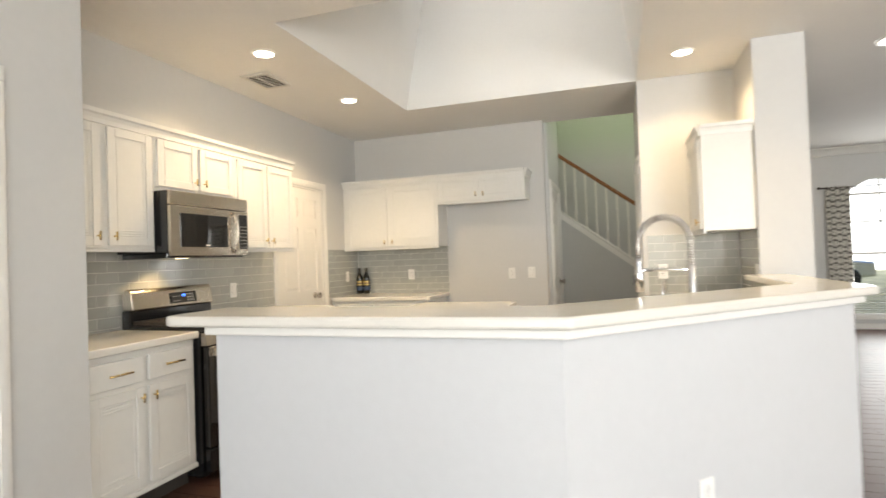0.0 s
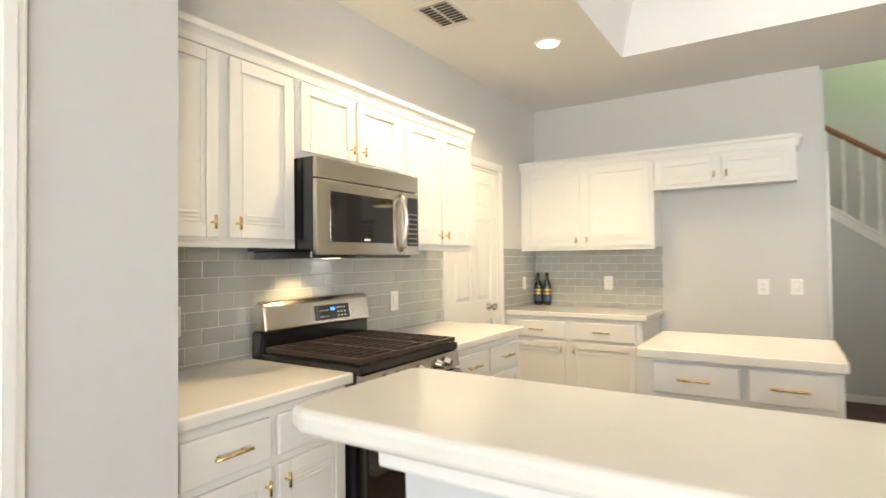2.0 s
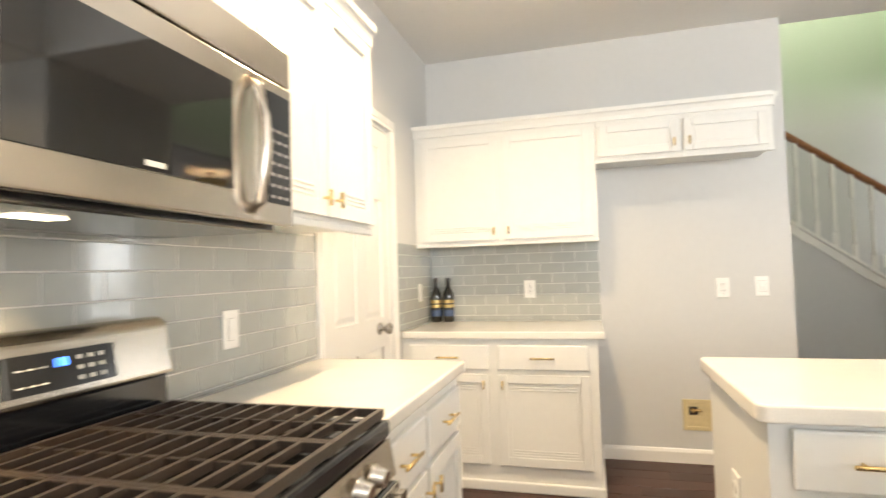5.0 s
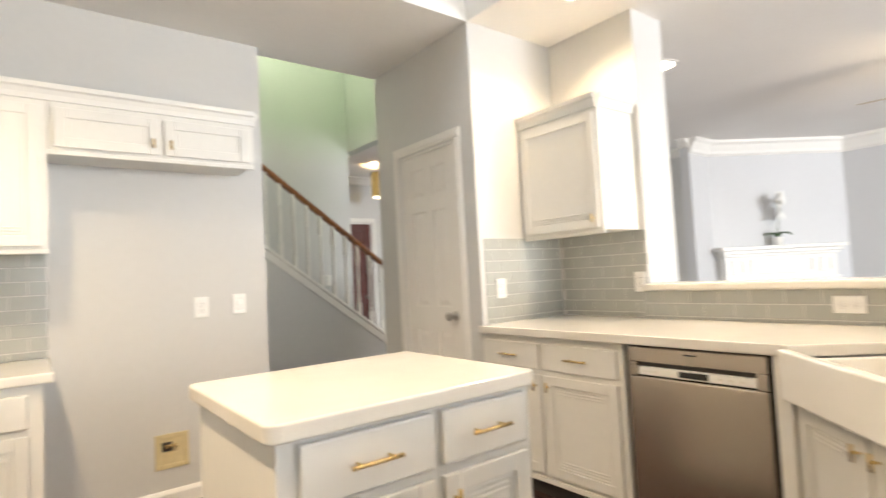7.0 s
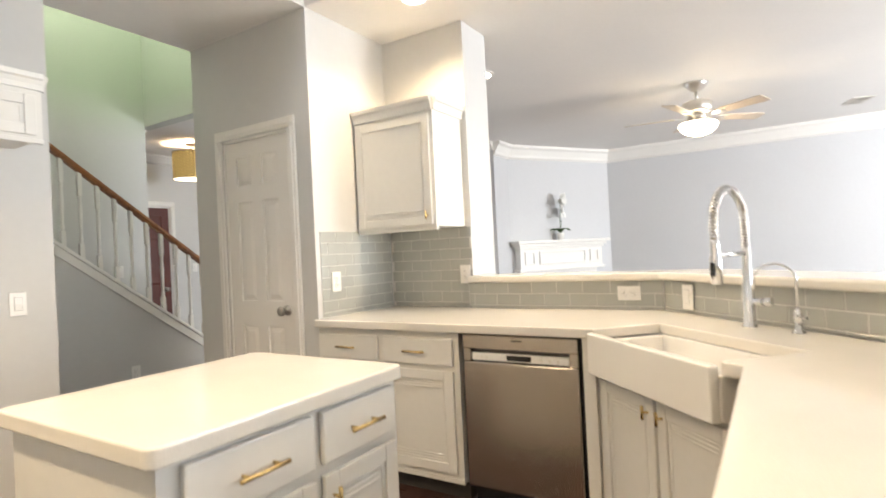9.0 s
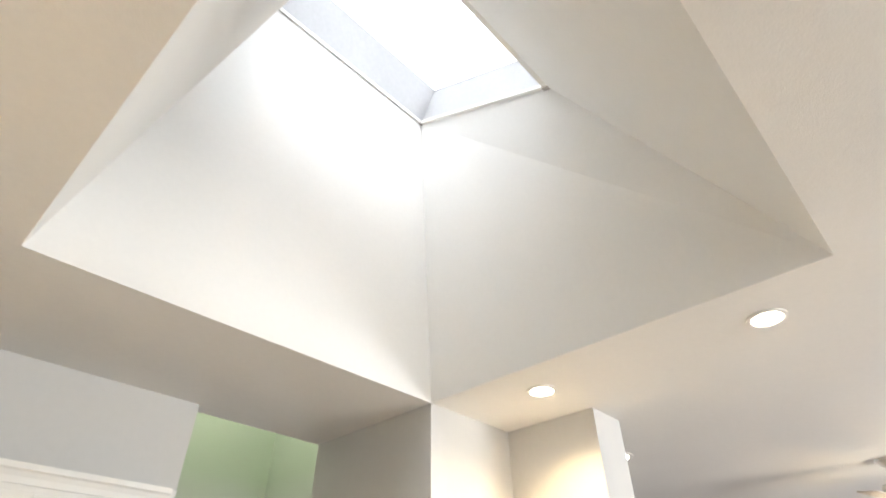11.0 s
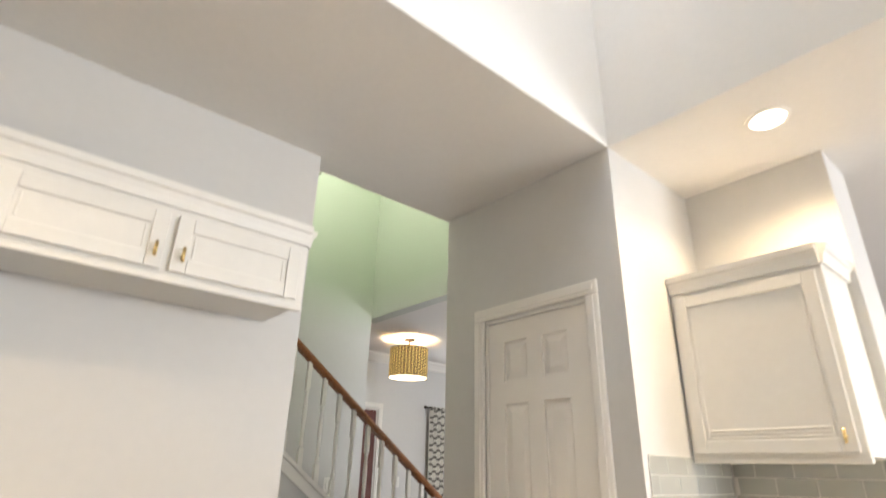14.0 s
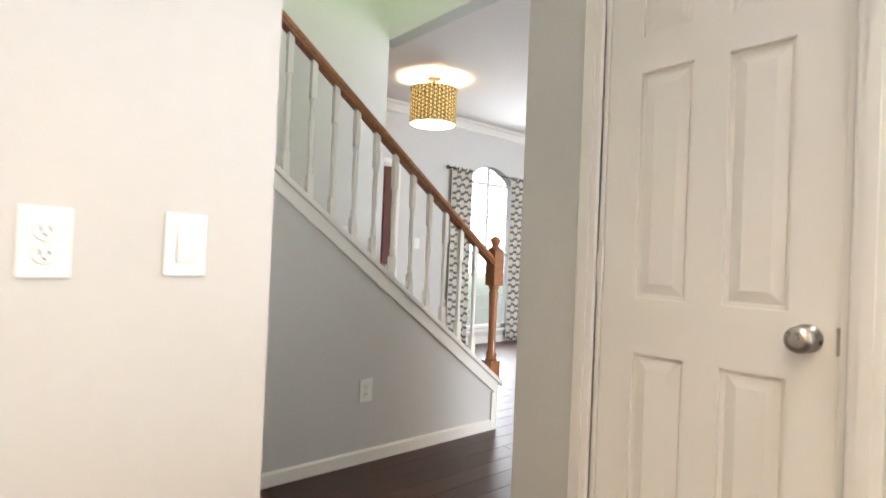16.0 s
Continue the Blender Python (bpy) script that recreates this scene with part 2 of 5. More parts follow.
# ---- building blocks ----
def box(bm, a, b, m=None):
    """An upright block from corner a to corner b."""
    x0, y0, z0 = a
    x1, y1, z1 = b
    co = [(x0, y0, z0), (x1, y0, z0), (x1, y1, z0), (x0, y1, z0), (x0, y0, z1), (x1, y0, z1), (x1, y1, z1), (x0, y1, z1)]
    v = [bm.verts.new(m @ Vector(c) if m else c) for c in co]
    for f in ((0, 3, 2, 1), (4, 5, 6, 7), (0, 1, 5, 4), (1, 2, 6, 5), (2, 3, 7, 6), (3, 0, 4, 7)):
        bm.faces.new([v[i] for i in f])
    return bm


def prism(bm, poly, z0, z1, m=None):
    """A block over a plan outline."""
    lo = [bm.verts.new((m @ Vector((x, y, z0))) if m else (x, y, z0)) for x, y in poly]
    hi = [bm.verts.new((m @ Vector((x, y, z1))) if m else (x, y, z1)) for x, y in poly]
    bm.faces.new(lo[::-1])
    bm.faces.new(hi)
    for i in range(len(poly)):
        j = (i + 1) % len(poly)
        bm.faces.new((lo[i], lo[j], hi[j], hi[i]))
    return bm


def rounded(bm, size, segments=2, angle=30):
    bmesh.ops.recalc_face_normals(bm, faces=bm.faces)
    edges = [e for e in bm.edges if len(e.link_faces) == 2 and e.calc_face_angle(0) > radians(angle)]
    bmesh.ops.bevel(bm, geom=edges, offset=size, segments=segments, affect="EDGES", profile=0.5, clamp_overlap=True)
    return bm


def lathe(bm, profile, segments=20, m=None):
    """A turned body from (radius, height) pairs."""
    rings = []
    for r, z in profile:
        ring = []
        for k in range(segments):
            a = 2 * math.pi * k / segments
            c = Vector((r * math.cos(a), r * math.sin(a), z))
            ring.append(bm.verts.new(m @ c if m else c))
        rings.append(ring)
    for lo, hi in zip(rings, rings[1:]):
        for k in range(segments):
            j = (k + 1) % segments
            f = bm.faces.new((lo[k], lo[j], hi[j], hi[k]))
            f.smooth = True
    bm.faces.new(rings[0][::-1])
    bm.faces.new(rings[-1])
    return bm


def tube(bm, points, r, segments=8, closed=False):
    """A round bar along points."""
    pts = [Vector(p) for p in points]
    rings = []
    up = Vector((0, 0, 1))
    for i, p in enumerate(pts):
        a, b = pts[max(0, i - 1)], pts[min(len(pts) - 1, i + 1)]
        d = (b - a).normalized()
        s = d.cross(up if abs(d.z) < 0.95 else Vector((1, 0, 0))).normalized()
        t = s.cross(d)
        rings.append([bm.verts.new(p + (s * math.cos(2 * math.pi * k / segments) + t * math.sin(2 * math.pi * k / segments)) * r) for k in range(segments)])
    for lo, hi in zip(rings, rings[1:]):
        for k in range(segments):
            j = (k + 1) % segments
            bm.faces.new((lo[k], lo[j], hi[j], hi[k])).smooth = True
    bm.faces.new(rings[0][::-1])
    bm.faces.new(rings[-1])
    return bm


def mesh_of(name, bm, mat):
    bmesh.ops.recalc_face_normals(bm, faces=bm.faces)
    me = bpy.data.meshes.new(name)
    bm.to_mesh(me)
    bm.free()
    me.materials.append(mat)
    return me


def part(name, bm, mat, parent=None, label=""):
    ob = new(name, mesh_of(name, bm, mat))
    if parent:
        ob.parent = parent
    if label:
        tagged(ob, label)
    return ob


def thing(name, m, label, category, group=""):
    ob = new(name)
    ob.empty_display_size = 0.1
    ob.matrix_world = m
    return tagged(ob, label, category, group)


def structure(name, bm, mat, label=""):
    return tagged(part(name, bm, mat), label or name.replace("_", " "), name.split("_")[0], kind="structure")


def boxes(*pairs):
    bm = bmesh.new()
    for a, b in pairs:
        box(bm, a, b)
    return bm


def run_profile(bm, p0, p1, profile, side):
    """A moulding along a wall from p0 to p1; profile of (out from the wall, height); side 1: out to the left of the way."""
    d = (Vector((*p1, 0)) - Vector((*p0, 0))).normalized()
    o = Vector((-d.y, d.x, 0)) * side
    ends = [[bm.verts.new(Vector((*p, 0)) + o * a + Vector((0, 0, z))) for a, z in profile] for p in (p0, p1)]
    k = len(profile)
    for i in range(k):
        j = (i + 1) % k
        bm.faces.new((ends[0][i], ends[0][j], ends[1][j], ends[1][i]))
    bm.faces.new(ends[0][::-1])
    bm.faces.new(ends[1])
    return bm


# ---- the setting: floor, walls, ceiling ----
structure("ground", boxes(((-400, -400, -0.3), (400, 400, -0.16))), SOIL, "lawn outside the house, lightened to stand in for glare")
structure("floor", boxes(((-4.2, -3.2, -0.12), (7.0, 9.2, -0.012))), FLOOR, "dark floor under the boards")
XW, YB = -2.88, 5.28                         # range wall, back wall
structure("wall_range", boxes(((-3.0, 1.30, 0), (XW, 3.69, CE)), ((-3.0, 4.49, 0), (XW, 5.40, CE)), ((-3.0, 3.69, 2.03), (XW, 4.49, CE))), WALL, "light grey painted kitchen wall behind the range")
structure("wall_wing", boxes(((-3.0, 1.18, 0), (-2.22, 1.30, CE))), WALL, "light grey wing wall beside the range cabinets")
structure("wall_west", boxes(((-2.34, -3.0, 0), (-2.22, 0.07, CE)), ((-2.34, 0.89, 0), (-2.22, 1.18, CE)), ((-2.34, 0.07, 2.03), (-2.22, 0.89, CE))), WALL, "light grey wall with a doorway")
# The south window opening is out of view, added to hold that lamp.
structure("wall_side_room", boxes(((-4.1, -3.0, 0), (-4.0, 1.3, CE)), ((-4.0, -3.12, 0), (-3.7, -3.0, CE)), ((-2.7, -3.12, 0), (-2.34, -3.0, CE)), ((-3.7, -3.12, 0), (-2.7, -3.0, 0.9)), ((-3.7, -3.12, 2.1), (-2.7, -3.0, CE)), ((-4.0, 1.18, 0), (-3.0, 1.30, CE))), WALL, "grey wall of the side room with an added unseen window")
structure("wall_back", boxes(((XW, YB, 0), (-0.63, 5.40, CE))), WALL, "light grey kitchen back wall with a fridge recess")
structure("wall_pantry", boxes(((0.30, 4.30, 0), (0.42, 4.485, CE)), ((0.30, 5.095, 0), (0.42, 5.40, CE)), ((0.30, 4.485, 2.03), (0.42, 5.095, CE)),
                               ((0.42, 4.30, 0), (1.03, 4.42, CE)), ((0.42, 5.28, 0), (1.03, 5.40, CE))), WALL, "warm grey pantry wall with a door")
structure("wall_pillar", boxes(((1.03, 3.66, 0), (1.35, 5.40, CE))), WALL, "white-lit square pillar at the end of the bar")
half = [(-1.345, 1.125), (-0.06, 1.125), (1.08, 2.265), (1.08, 3.66), (0.965, 3.66), (0.965, 2.514), (-0.149, 1.40), (-1.345, 1.40)]
structure("wall_bar", prism(bmesh.new(), half, 0, 1.028), BLUE, "pale blue-white half wall under the raised bar")

WX0, WX1, WY0, WY1 = -1.80, 0.30, 2.20, 4.30    # mouth of the light shaft
bm = boxes(((-4.1, -3.12, CE), (WX0, 5.40, CE + 0.12)), ((WX1, -3.12, CE), (6.72, 5.40, CE + 0.12)), ((WX0, -3.12, CE), (WX1, WY0, CE + 0.12)), ((WX0, WY1, CE), (WX1, 5.40, CE + 0.12)),
           ((1.34, 5.40, CE), (5.17, 9.07, CE + 0.12)), ((1.10, 7.72, CE), (1.34, 9.07, CE + 0.12)))
structure("ceiling", bm, CEIL, "smooth off-white ceiling")
structure("ceiling_stairwell", boxes(((-3.12, 5.28, 5.3), (1.34, 7.72, 5.42))), CEIL, "high white ceiling over the stairs")

# light shaft up to the roof window
low = [Vector(p) for p in ((WX0, WY0, CE), (WX1, WY0, CE), (WX1, WY1, CE), (WX0, WY1, CE))]
top = [SKY_L + SKY_V, SKY_L + SKY_U + SKY_V, SKY_L + SKY_U, SKY_L.copy()]
mid = (sum(low, Vector()) / 4, sum(top, Vector()) / 4)
bm = bmesh.new()
rows = []
for ring, c in ((low, mid[0]), (top, mid[1])):
    inner = [bm.verts.new(p) for p in ring]
    outer = [bm.verts.new(p + Vector(((p.x > c.x) * 0.24 - 0.12, (p.y > c.y) * 0.24 - 0.12, 0.0))) for p in ring]
    rows.append((inner, outer))
for i in range(4):
    j = (i + 1) % 4
    (li, lo), (ti, to) = rows
    bm.faces.new((li[i], li[j], ti[j], ti[i]))
    bm.faces.new((lo[j], lo[i], to[i], to[j]))
    bm.faces.new((li[j], li[i], lo[i], lo[j]))
    bm.faces.new((ti[i], ti[j], to[j], to[i]))
for v in rows[0][0] + rows[0][1]:
    v.co.z += 0.12 if v in rows[0][1] else 0.0
structure("ceiling_shaft", bm, SHAFT, "white flared light shaft below the skylight")
skylight = tagged(thing("window_skylight", Matrix.Translation(SKY_L), "white framed roof skylight above the light shaft", "skylight"), kind="structure")
vlen = SKY_V.length
F = Matrix((SKY_U.normalized(), SKY_V.normalized(), SKY_N)).transposed().to_4x4()
ul = SKY_U.length
bm = bmesh.new()
for a, b in (((-0.03, -0.03, -0.012), (ul + 0.03, 0.02, 0.01)), ((-0.03, vlen - 0.02, -0.012), (ul + 0.03, vlen + 0.03, 0.01)), ((-0.03, 0.02, -0.012), (0.02, vlen - 0.02, 0.01)), ((ul - 0.02, 0.02, -0.012), (ul + 0.03, vlen - 0.02, 0.01))):
    box(bm, a, b, F)
part("frame", bm, TRIM, skylight, "white inner frame")
bm = bmesh.new()
for a, b in (((-0.06, -0.06, 0.012), (ul + 0.06, 0.0, 0.32)), ((-0.06, vlen, 0.012), (ul + 0.06, vlen + 0.06, 0.32)), ((-0.06, 0.0, 0.012), (0.0, vlen, 0.32)), ((ul, 0.0, 0.012), (ul + 0.06, vlen, 0.32))):
    box(bm, a, b, F)
part("curb", bm, CURB, skylight, "grey-white curb")
pane = part("pane", box(bmesh.new(), (0.0, 0.0, 0.30), (ul, vlen, 0.306), F), PANE, skylight, "bright glass pane")
pane.visible_shadow = False
for u, v in ((0, 0), (ul, 0), (0, vlen), (ul, vlen)):
    part("corner_clip", rounded(box(bmesh.new(), (u - 0.025, v - 0.025, -0.022), (u + 0.025, v + 0.025, -0.010), F), 0.003, 1), NICKEL, skylight)

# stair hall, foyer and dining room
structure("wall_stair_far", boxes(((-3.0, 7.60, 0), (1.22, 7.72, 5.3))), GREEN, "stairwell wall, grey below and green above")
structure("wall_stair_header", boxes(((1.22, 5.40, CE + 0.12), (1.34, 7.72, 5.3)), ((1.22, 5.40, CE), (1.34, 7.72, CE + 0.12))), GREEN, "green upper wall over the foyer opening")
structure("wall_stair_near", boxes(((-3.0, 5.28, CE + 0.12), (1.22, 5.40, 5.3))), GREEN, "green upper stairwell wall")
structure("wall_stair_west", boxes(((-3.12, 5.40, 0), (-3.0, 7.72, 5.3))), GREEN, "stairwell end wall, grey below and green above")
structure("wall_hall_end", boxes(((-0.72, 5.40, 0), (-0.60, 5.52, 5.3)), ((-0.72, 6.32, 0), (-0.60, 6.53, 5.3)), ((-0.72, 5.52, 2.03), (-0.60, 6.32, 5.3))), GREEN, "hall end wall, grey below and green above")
structure("wall_foyer", boxes(((1.10, 7.72, 0), (1.22, 9.07, CE))), WALL, "light grey foyer wall")
FY = 8.95
WINX0, WINX1, WINZ0, WINZ1 = 3.36, 4.20, 0.18, 2.02
bm = boxes(((1.22, FY, 0), (1.38, FY + 0.12, CE)), ((2.28, FY, 0), (WINX0, FY + 0.12, CE)), ((1.38, FY, 2.03), (2.28, FY + 0.12, CE)), ((WINX1, FY, 0), (5.17, FY + 0.12, CE)), ((WINX0, FY, 0), (WINX1, FY + 0.12, WINZ0)))
seg = 12
for k in range(seg):
    xa, xb = (WINX0 + (WINX1 - WINX0) * q / seg for q in (k, k + 1))
    za, zb = (WINZ1 + 0.20 * math.sin(math.pi * q / seg) ** 0.8 if 0 < q < seg else WINZ1 for q in (k, k + 1))
    v = [bm.verts.new(c) for c in ((xa, FY, za), (xb, FY, zb), (xb, FY, CE), (xa, FY, CE), (xa, FY + 0.12, za), (xb, FY + 0.12, zb), (xb, FY + 0.12, CE), (xa, FY + 0.12, CE))]
    for f in ((0, 1, 2, 3), (7, 6, 5, 4), (4, 5, 1, 0), (3, 2, 6, 7)):
        bm.faces.new([v[i] for i in f])
structure("wall_front", bm, WALL, "light grey front wall with door and arched window")
structure("wall_dining", boxes(((5.05, 5.32, 0), (5.17, FY, CE))), WALL, "light grey dining room wall")

# living room
structure("wall_living_north", boxes(((4.60, 5.20, 0), (6.72, 5.32, CE))), BLUE, "pale blue living room wall")
structure("wall_living_east", boxes(((6.60, -3.0, 0), (6.72, 5.20, CE))), BLUE, "pale blue living room wall")
structure("wall_fireplace", prism(bmesh.new(), [(5.05, 5.20), (6.60, 4.20), (6.60, 5.20)], 0, CE), BLUE, "pale blue corner chimney breast")
south = []
edges = [-2.34, -1.6, 1.2, 2.0, 4.8, 6.72]
for k in range(0, 6, 2):
    south.append(((edges[k], -3.12, 0), (edges[k + 1], -3.0, CE)))
for a, b in ((-1.6, 1.2), (2.0, 4.8)):
    south += [((a, -3.12, 0), (b, -3.0, 0.35)), ((a, -3.12, 2.45), (b, -3.0, CE))]
structure("wall_south", boxes(*south), WALL, "light grey wall with two wide windows")

CROWN = [(0, CE), (0.085, CE), (0.085, CE - 0.02), (0.06, CE - 0.035), (0.03, CE - 0.08), (0.022, CE - 0.10), (0.0, CE - 0.115)]
TALL = [(a * 1.25, CE - (CE - z) * 1.65) for a, z in CROWN]
bm = bmesh.new()
for p0, p1, s in (((4.60, 5.20), (5.05, 5.20), -1), ((5.05, 5.20), (6.60, 4.20), -1), ((6.60, 4.20), (6.60, -3.0), -1)):
    run_profile(bm, p0, p1, TALL, s)
structure("trim_living_crown", bm, TRIM, "tall white crown moulding in the living room")
bm = bmesh.new()
for p0, p1, s in (((1.22, FY), (5.05, FY), -1), ((5.05, FY), (5.05, 5.32), -1), ((1.22, 7.72), (1.22, FY), -1), ((4.60, 5.20), (4.60, 5.32), 1)):
    run_profile(bm, p0, p1, CROWN, s)
structure("trim_crown", bm, TRIM, "white crown moulding under the ceiling")
BASE = [(0, 0), (0.016, 0), (0.016, 0.066), (0.008, 0.082), (0, 0.086)]
bm = bmesh.new()
for p0, p1, s in (((-1.76, YB), (-0.63, YB), -1), ((-0.63, YB), (-0.63, 5.40), -1), ((0.30, 5.40), (0.30, 5.165), -1), ((2.36, FY), (5.05, FY), -1), ((5.05, FY), (5.05, 5.32), -1), ((-2.22, 0.965), (-2.22, 1.30), -1)):
    run_profile(bm, p0, p1, BASE, s)
structure("baseboard", bm, TRIM, "white painted baseboard")


def casing(name, m, w, h, label, jamb=0.12):
    """A door casing in a wall: opening w by h, front at y = 0 looking to -y."""
    o = tagged(thing(name, m, label, "door casing"), kind="structure")
    for side, a, b in (("casing_side", (-0.068, -0.018, 0), (-0.004, 0, h + 0.004)), ("casing_side", (w + 0.004, -0.018, 0), (w + 0.068, 0, h + 0.004)), ("casing_head", (-0.068, -0.018, h + 0.004), (w + 0.068, 0, h + 0.068))):
        bm = rounded(box(bmesh.new(), a, b), 0.006, 2)
        c = [(p + q) / 2 for p, q in zip(a, b)]
        grow = (0.016, h * 2, 0) if side == "casing_side" else (w * 2, 0, 0.016)
        if side == "casing_side":
            box(bm, (c[0] - 0.012, -0.024, 0.002), (c[0] + 0.012, -0.018, h))
        else:
            box(bm, (-0.05, -0.024, c[2] - 0.012), (w + 0.05, -0.018, c[2] + 0.012))
        part(side, bm, TRIM, o)
    part("jamb", boxes(((-0.004, 0.0, 0), (0.012, jamb, h)), ((w - 0.012, 0.0, 0), (w + 0.004, jamb, h)), ((0.012, 0.0, h - 0.016), (w - 0.012, jamb, h))), TRIM, o)
    return o


def six_panel_door(name, m, w, h, label, knob_x, hinge_x, mat=DOORP, stop=0.008):
    """A panelled door leaf: its front at y = stop, looking to -y."""
    o = thing(name, m, label, "door")
    x0, x1, z0, z1 = 0.014, w - 0.014, 0.008, h - 0.018
    y = stop
    rails = [(z0, 0.22), (0.83, 0.985), (1.62, 1.72), (z1 - 0.10, z1)]
    mid = (x0 + x1) / 2
    bm = boxes(((x0, y + 0.012, z0), (x1, y + 0.036, z1)), ((x0, y, z0), (x0 + 0.10, y + 0.0118, z1)), ((x1 - 0.10, y, z0), (x1, y + 0.0118, z1)))
    for a, b in rails:
        box(bm, (x0 + 0.10, y, a), (x1 - 0.10, y + 0.0118, b))
    for (_, a), (b, _) in zip(rails, rails[1:]):
        box(bm, (mid - 0.045, y, a), (mid + 0.045, y + 0.0118, b))
    part("leaf", bm, mat, o)
    for (_, a), (b, _) in zip(rails, rails[1:]):
        for xa, xb in ((x0 + 0.10, mid - 0.045), (mid + 0.045, x1 - 0.10)):
            bm = bmesh.new()
            g, s = 0.012, 0.028
            out = [bm.verts.new(c) for c in ((xa + g, y + 0.0118, a + g), (xb - g, y + 0.0118, a + g), (xb - g, y + 0.0118, b - g), (xa + g, y + 0.0118, b - g))]
            inn = [bm.verts.new(c) for c in ((xa + g + s, y + 0.003, a + g + s), (xb - g - s, y + 0.003, a + g + s), (xb - g - s, y + 0.003, b - g - s), (xa + g + s, y + 0.003, b - g - s))]
            bm.faces.new(inn)
            for i in range(4):
                bm.faces.new((out[i], out[(i + 1) % 4], inn[(i + 1) % 4], inn[i]))
            part("panel", bm, mat, o)
    turn = Matrix.Rotation(radians(90), 4, "X")
    knob = part("knob", lathe(bmesh.new(), [(0.032, 0), (0.032, 0.006), (0.012, 0.012), (0.011, 0.03), (0.022, 0.038), (0.030, 0.052), (0.028, 0.064), (0.016, 0.072)], 18, Matrix.Translation((knob_x, y, 0.93)) @ turn), NICKEL, o, "satin nickel knob")
    latch = w - 0.016 if knob_x > w / 2 else 0.016
    part("latch_plate", box(bmesh.new(), (latch - 0.004, y - 0.0015, 0.90), (latch + 0.004, y + 0.020, 0.96)), NICKEL, o, "dark nickel latch plate")
    for z in (0.22, 1.02, 1.80):
        part("hinge", rounded(box(bmesh.new(), (hinge_x - 0.010, y - 0.012, z), (hinge_x + 0.010, y - 0.001, z + 0.09)), 0.003, 1), TRIM if mat is DOORP else NICKEL, o)
    return o


# closet door on the range wall, pantry door, open door of the side room, front door
casing("door_casing_closet", pose(XW, 3.69, 0, rz=90), 0.80, 2.03, "white casing round the closet door")
six_panel_door("door_closet", pose(XW, 3.69, 0, rz=90), 0.80, 2.03, "closed white six-panel door beside the range counter", 0.63, 0.006)
casing("door_casing_pantry", pose(0.30, 5.095, 0, rz=-90), 0.61, 2.03, "white casing round the pantry door")
six_panel_door("door_pantry", pose(0.30, 5.095, 0, rz=-90), 0.61, 2.03, "closed cream-white six-panel pantry door with nickel knob", 0.535, 0.006)
casing("door_casing_side_room", pose(-2.22, 0.07, 0, rz=90), 0.82, 2.03, "white casing round the open side room doorway")
side = six_panel_door("door_side_room", pose(-3.150, 0.806, 0), 0.80, 2.03, "open white panelled door on white hinges", 0.065, 0.78)
for z in (0.22, 1.02, 1.80):
    part("hinge_plate", rounded(boxes(((0.790, 0.010, z), (0.793, 0.071, z + 0.09)), ((0.786, 0.046, z), (0.797, 0.056, z + 0.09))), 0.001, 1), TRIM, side)
casing("door_casing_hall", pose(-0.60, 5.52, 0, rz=90), 0.80, 2.03, "cream-white casing round the hall closet door")
six_panel_door("door_hall", pose(-0.60, 5.52, 0, rz=90), 0.80, 2.03, "closed cream-white door under the stairs", 0.72, 0.006)
casing("door_casing_front", pose(1.38, FY, 0), 0.90, 2.03, "white casing round the front door")
six_panel_door("door_front", pose(1.38, FY, 0), 0.90, 2.03, "dark red-brown wooden front door with a lever lock", 0.80, 0.006, DOORWOOD)

# bright overcast distance beyond the front window
bd = part("backdrop", boxes(((-12, 34, -0.16), (34, 34.2, 16))), glow("overcast_distance", (0.93, 0.96, 1.0), 2.2))
tagged(bd, "pale overcast sky in the distance", "backdrop", kind="structure")


# ---- kitchen cabinets ----
def pull(bm, x, z, y, length=0.13, upright=False):
    """A round bar pull on two posts."""
    d = Vector((0, 0, 1)) if upright else Vector((1, 0, 0))
    c = Vector((x, y - 0.026, z))
    tube(bm, [c - d * length / 2, c + d * length / 2], 0.0055, 8)
    for s in (-0.32, 0.32):
        p = c + d * length * s
        tube(bm, [p + Vector((0, 0.026, 0)), p], 0.0045, 6)
    return bm


def t_knob(bm, x, z, y):
    tube(bm, [(x, y, z), (x, y - 0.024, z)], 0.0045, 8)
    tube(bm, [(x, y - 0.024, z - 0.024), (x, y - 0.024, z + 0.024)], 0.0055, 8)
    return bm


door_meshes = {}


def shared(parent, name, key, build, place=(0, 0, 0), label=""):
    """A part whose mesh is made once and shared by all alike."""
    key = (name, *[round(k, 4) for k in key])
    if key not in door_meshes:
        door_meshes[key] = mesh_of(name, build(), CAB)
    ob = new(name, door_meshes[key])
    ob.parent = parent
    ob.location = place
    return ob


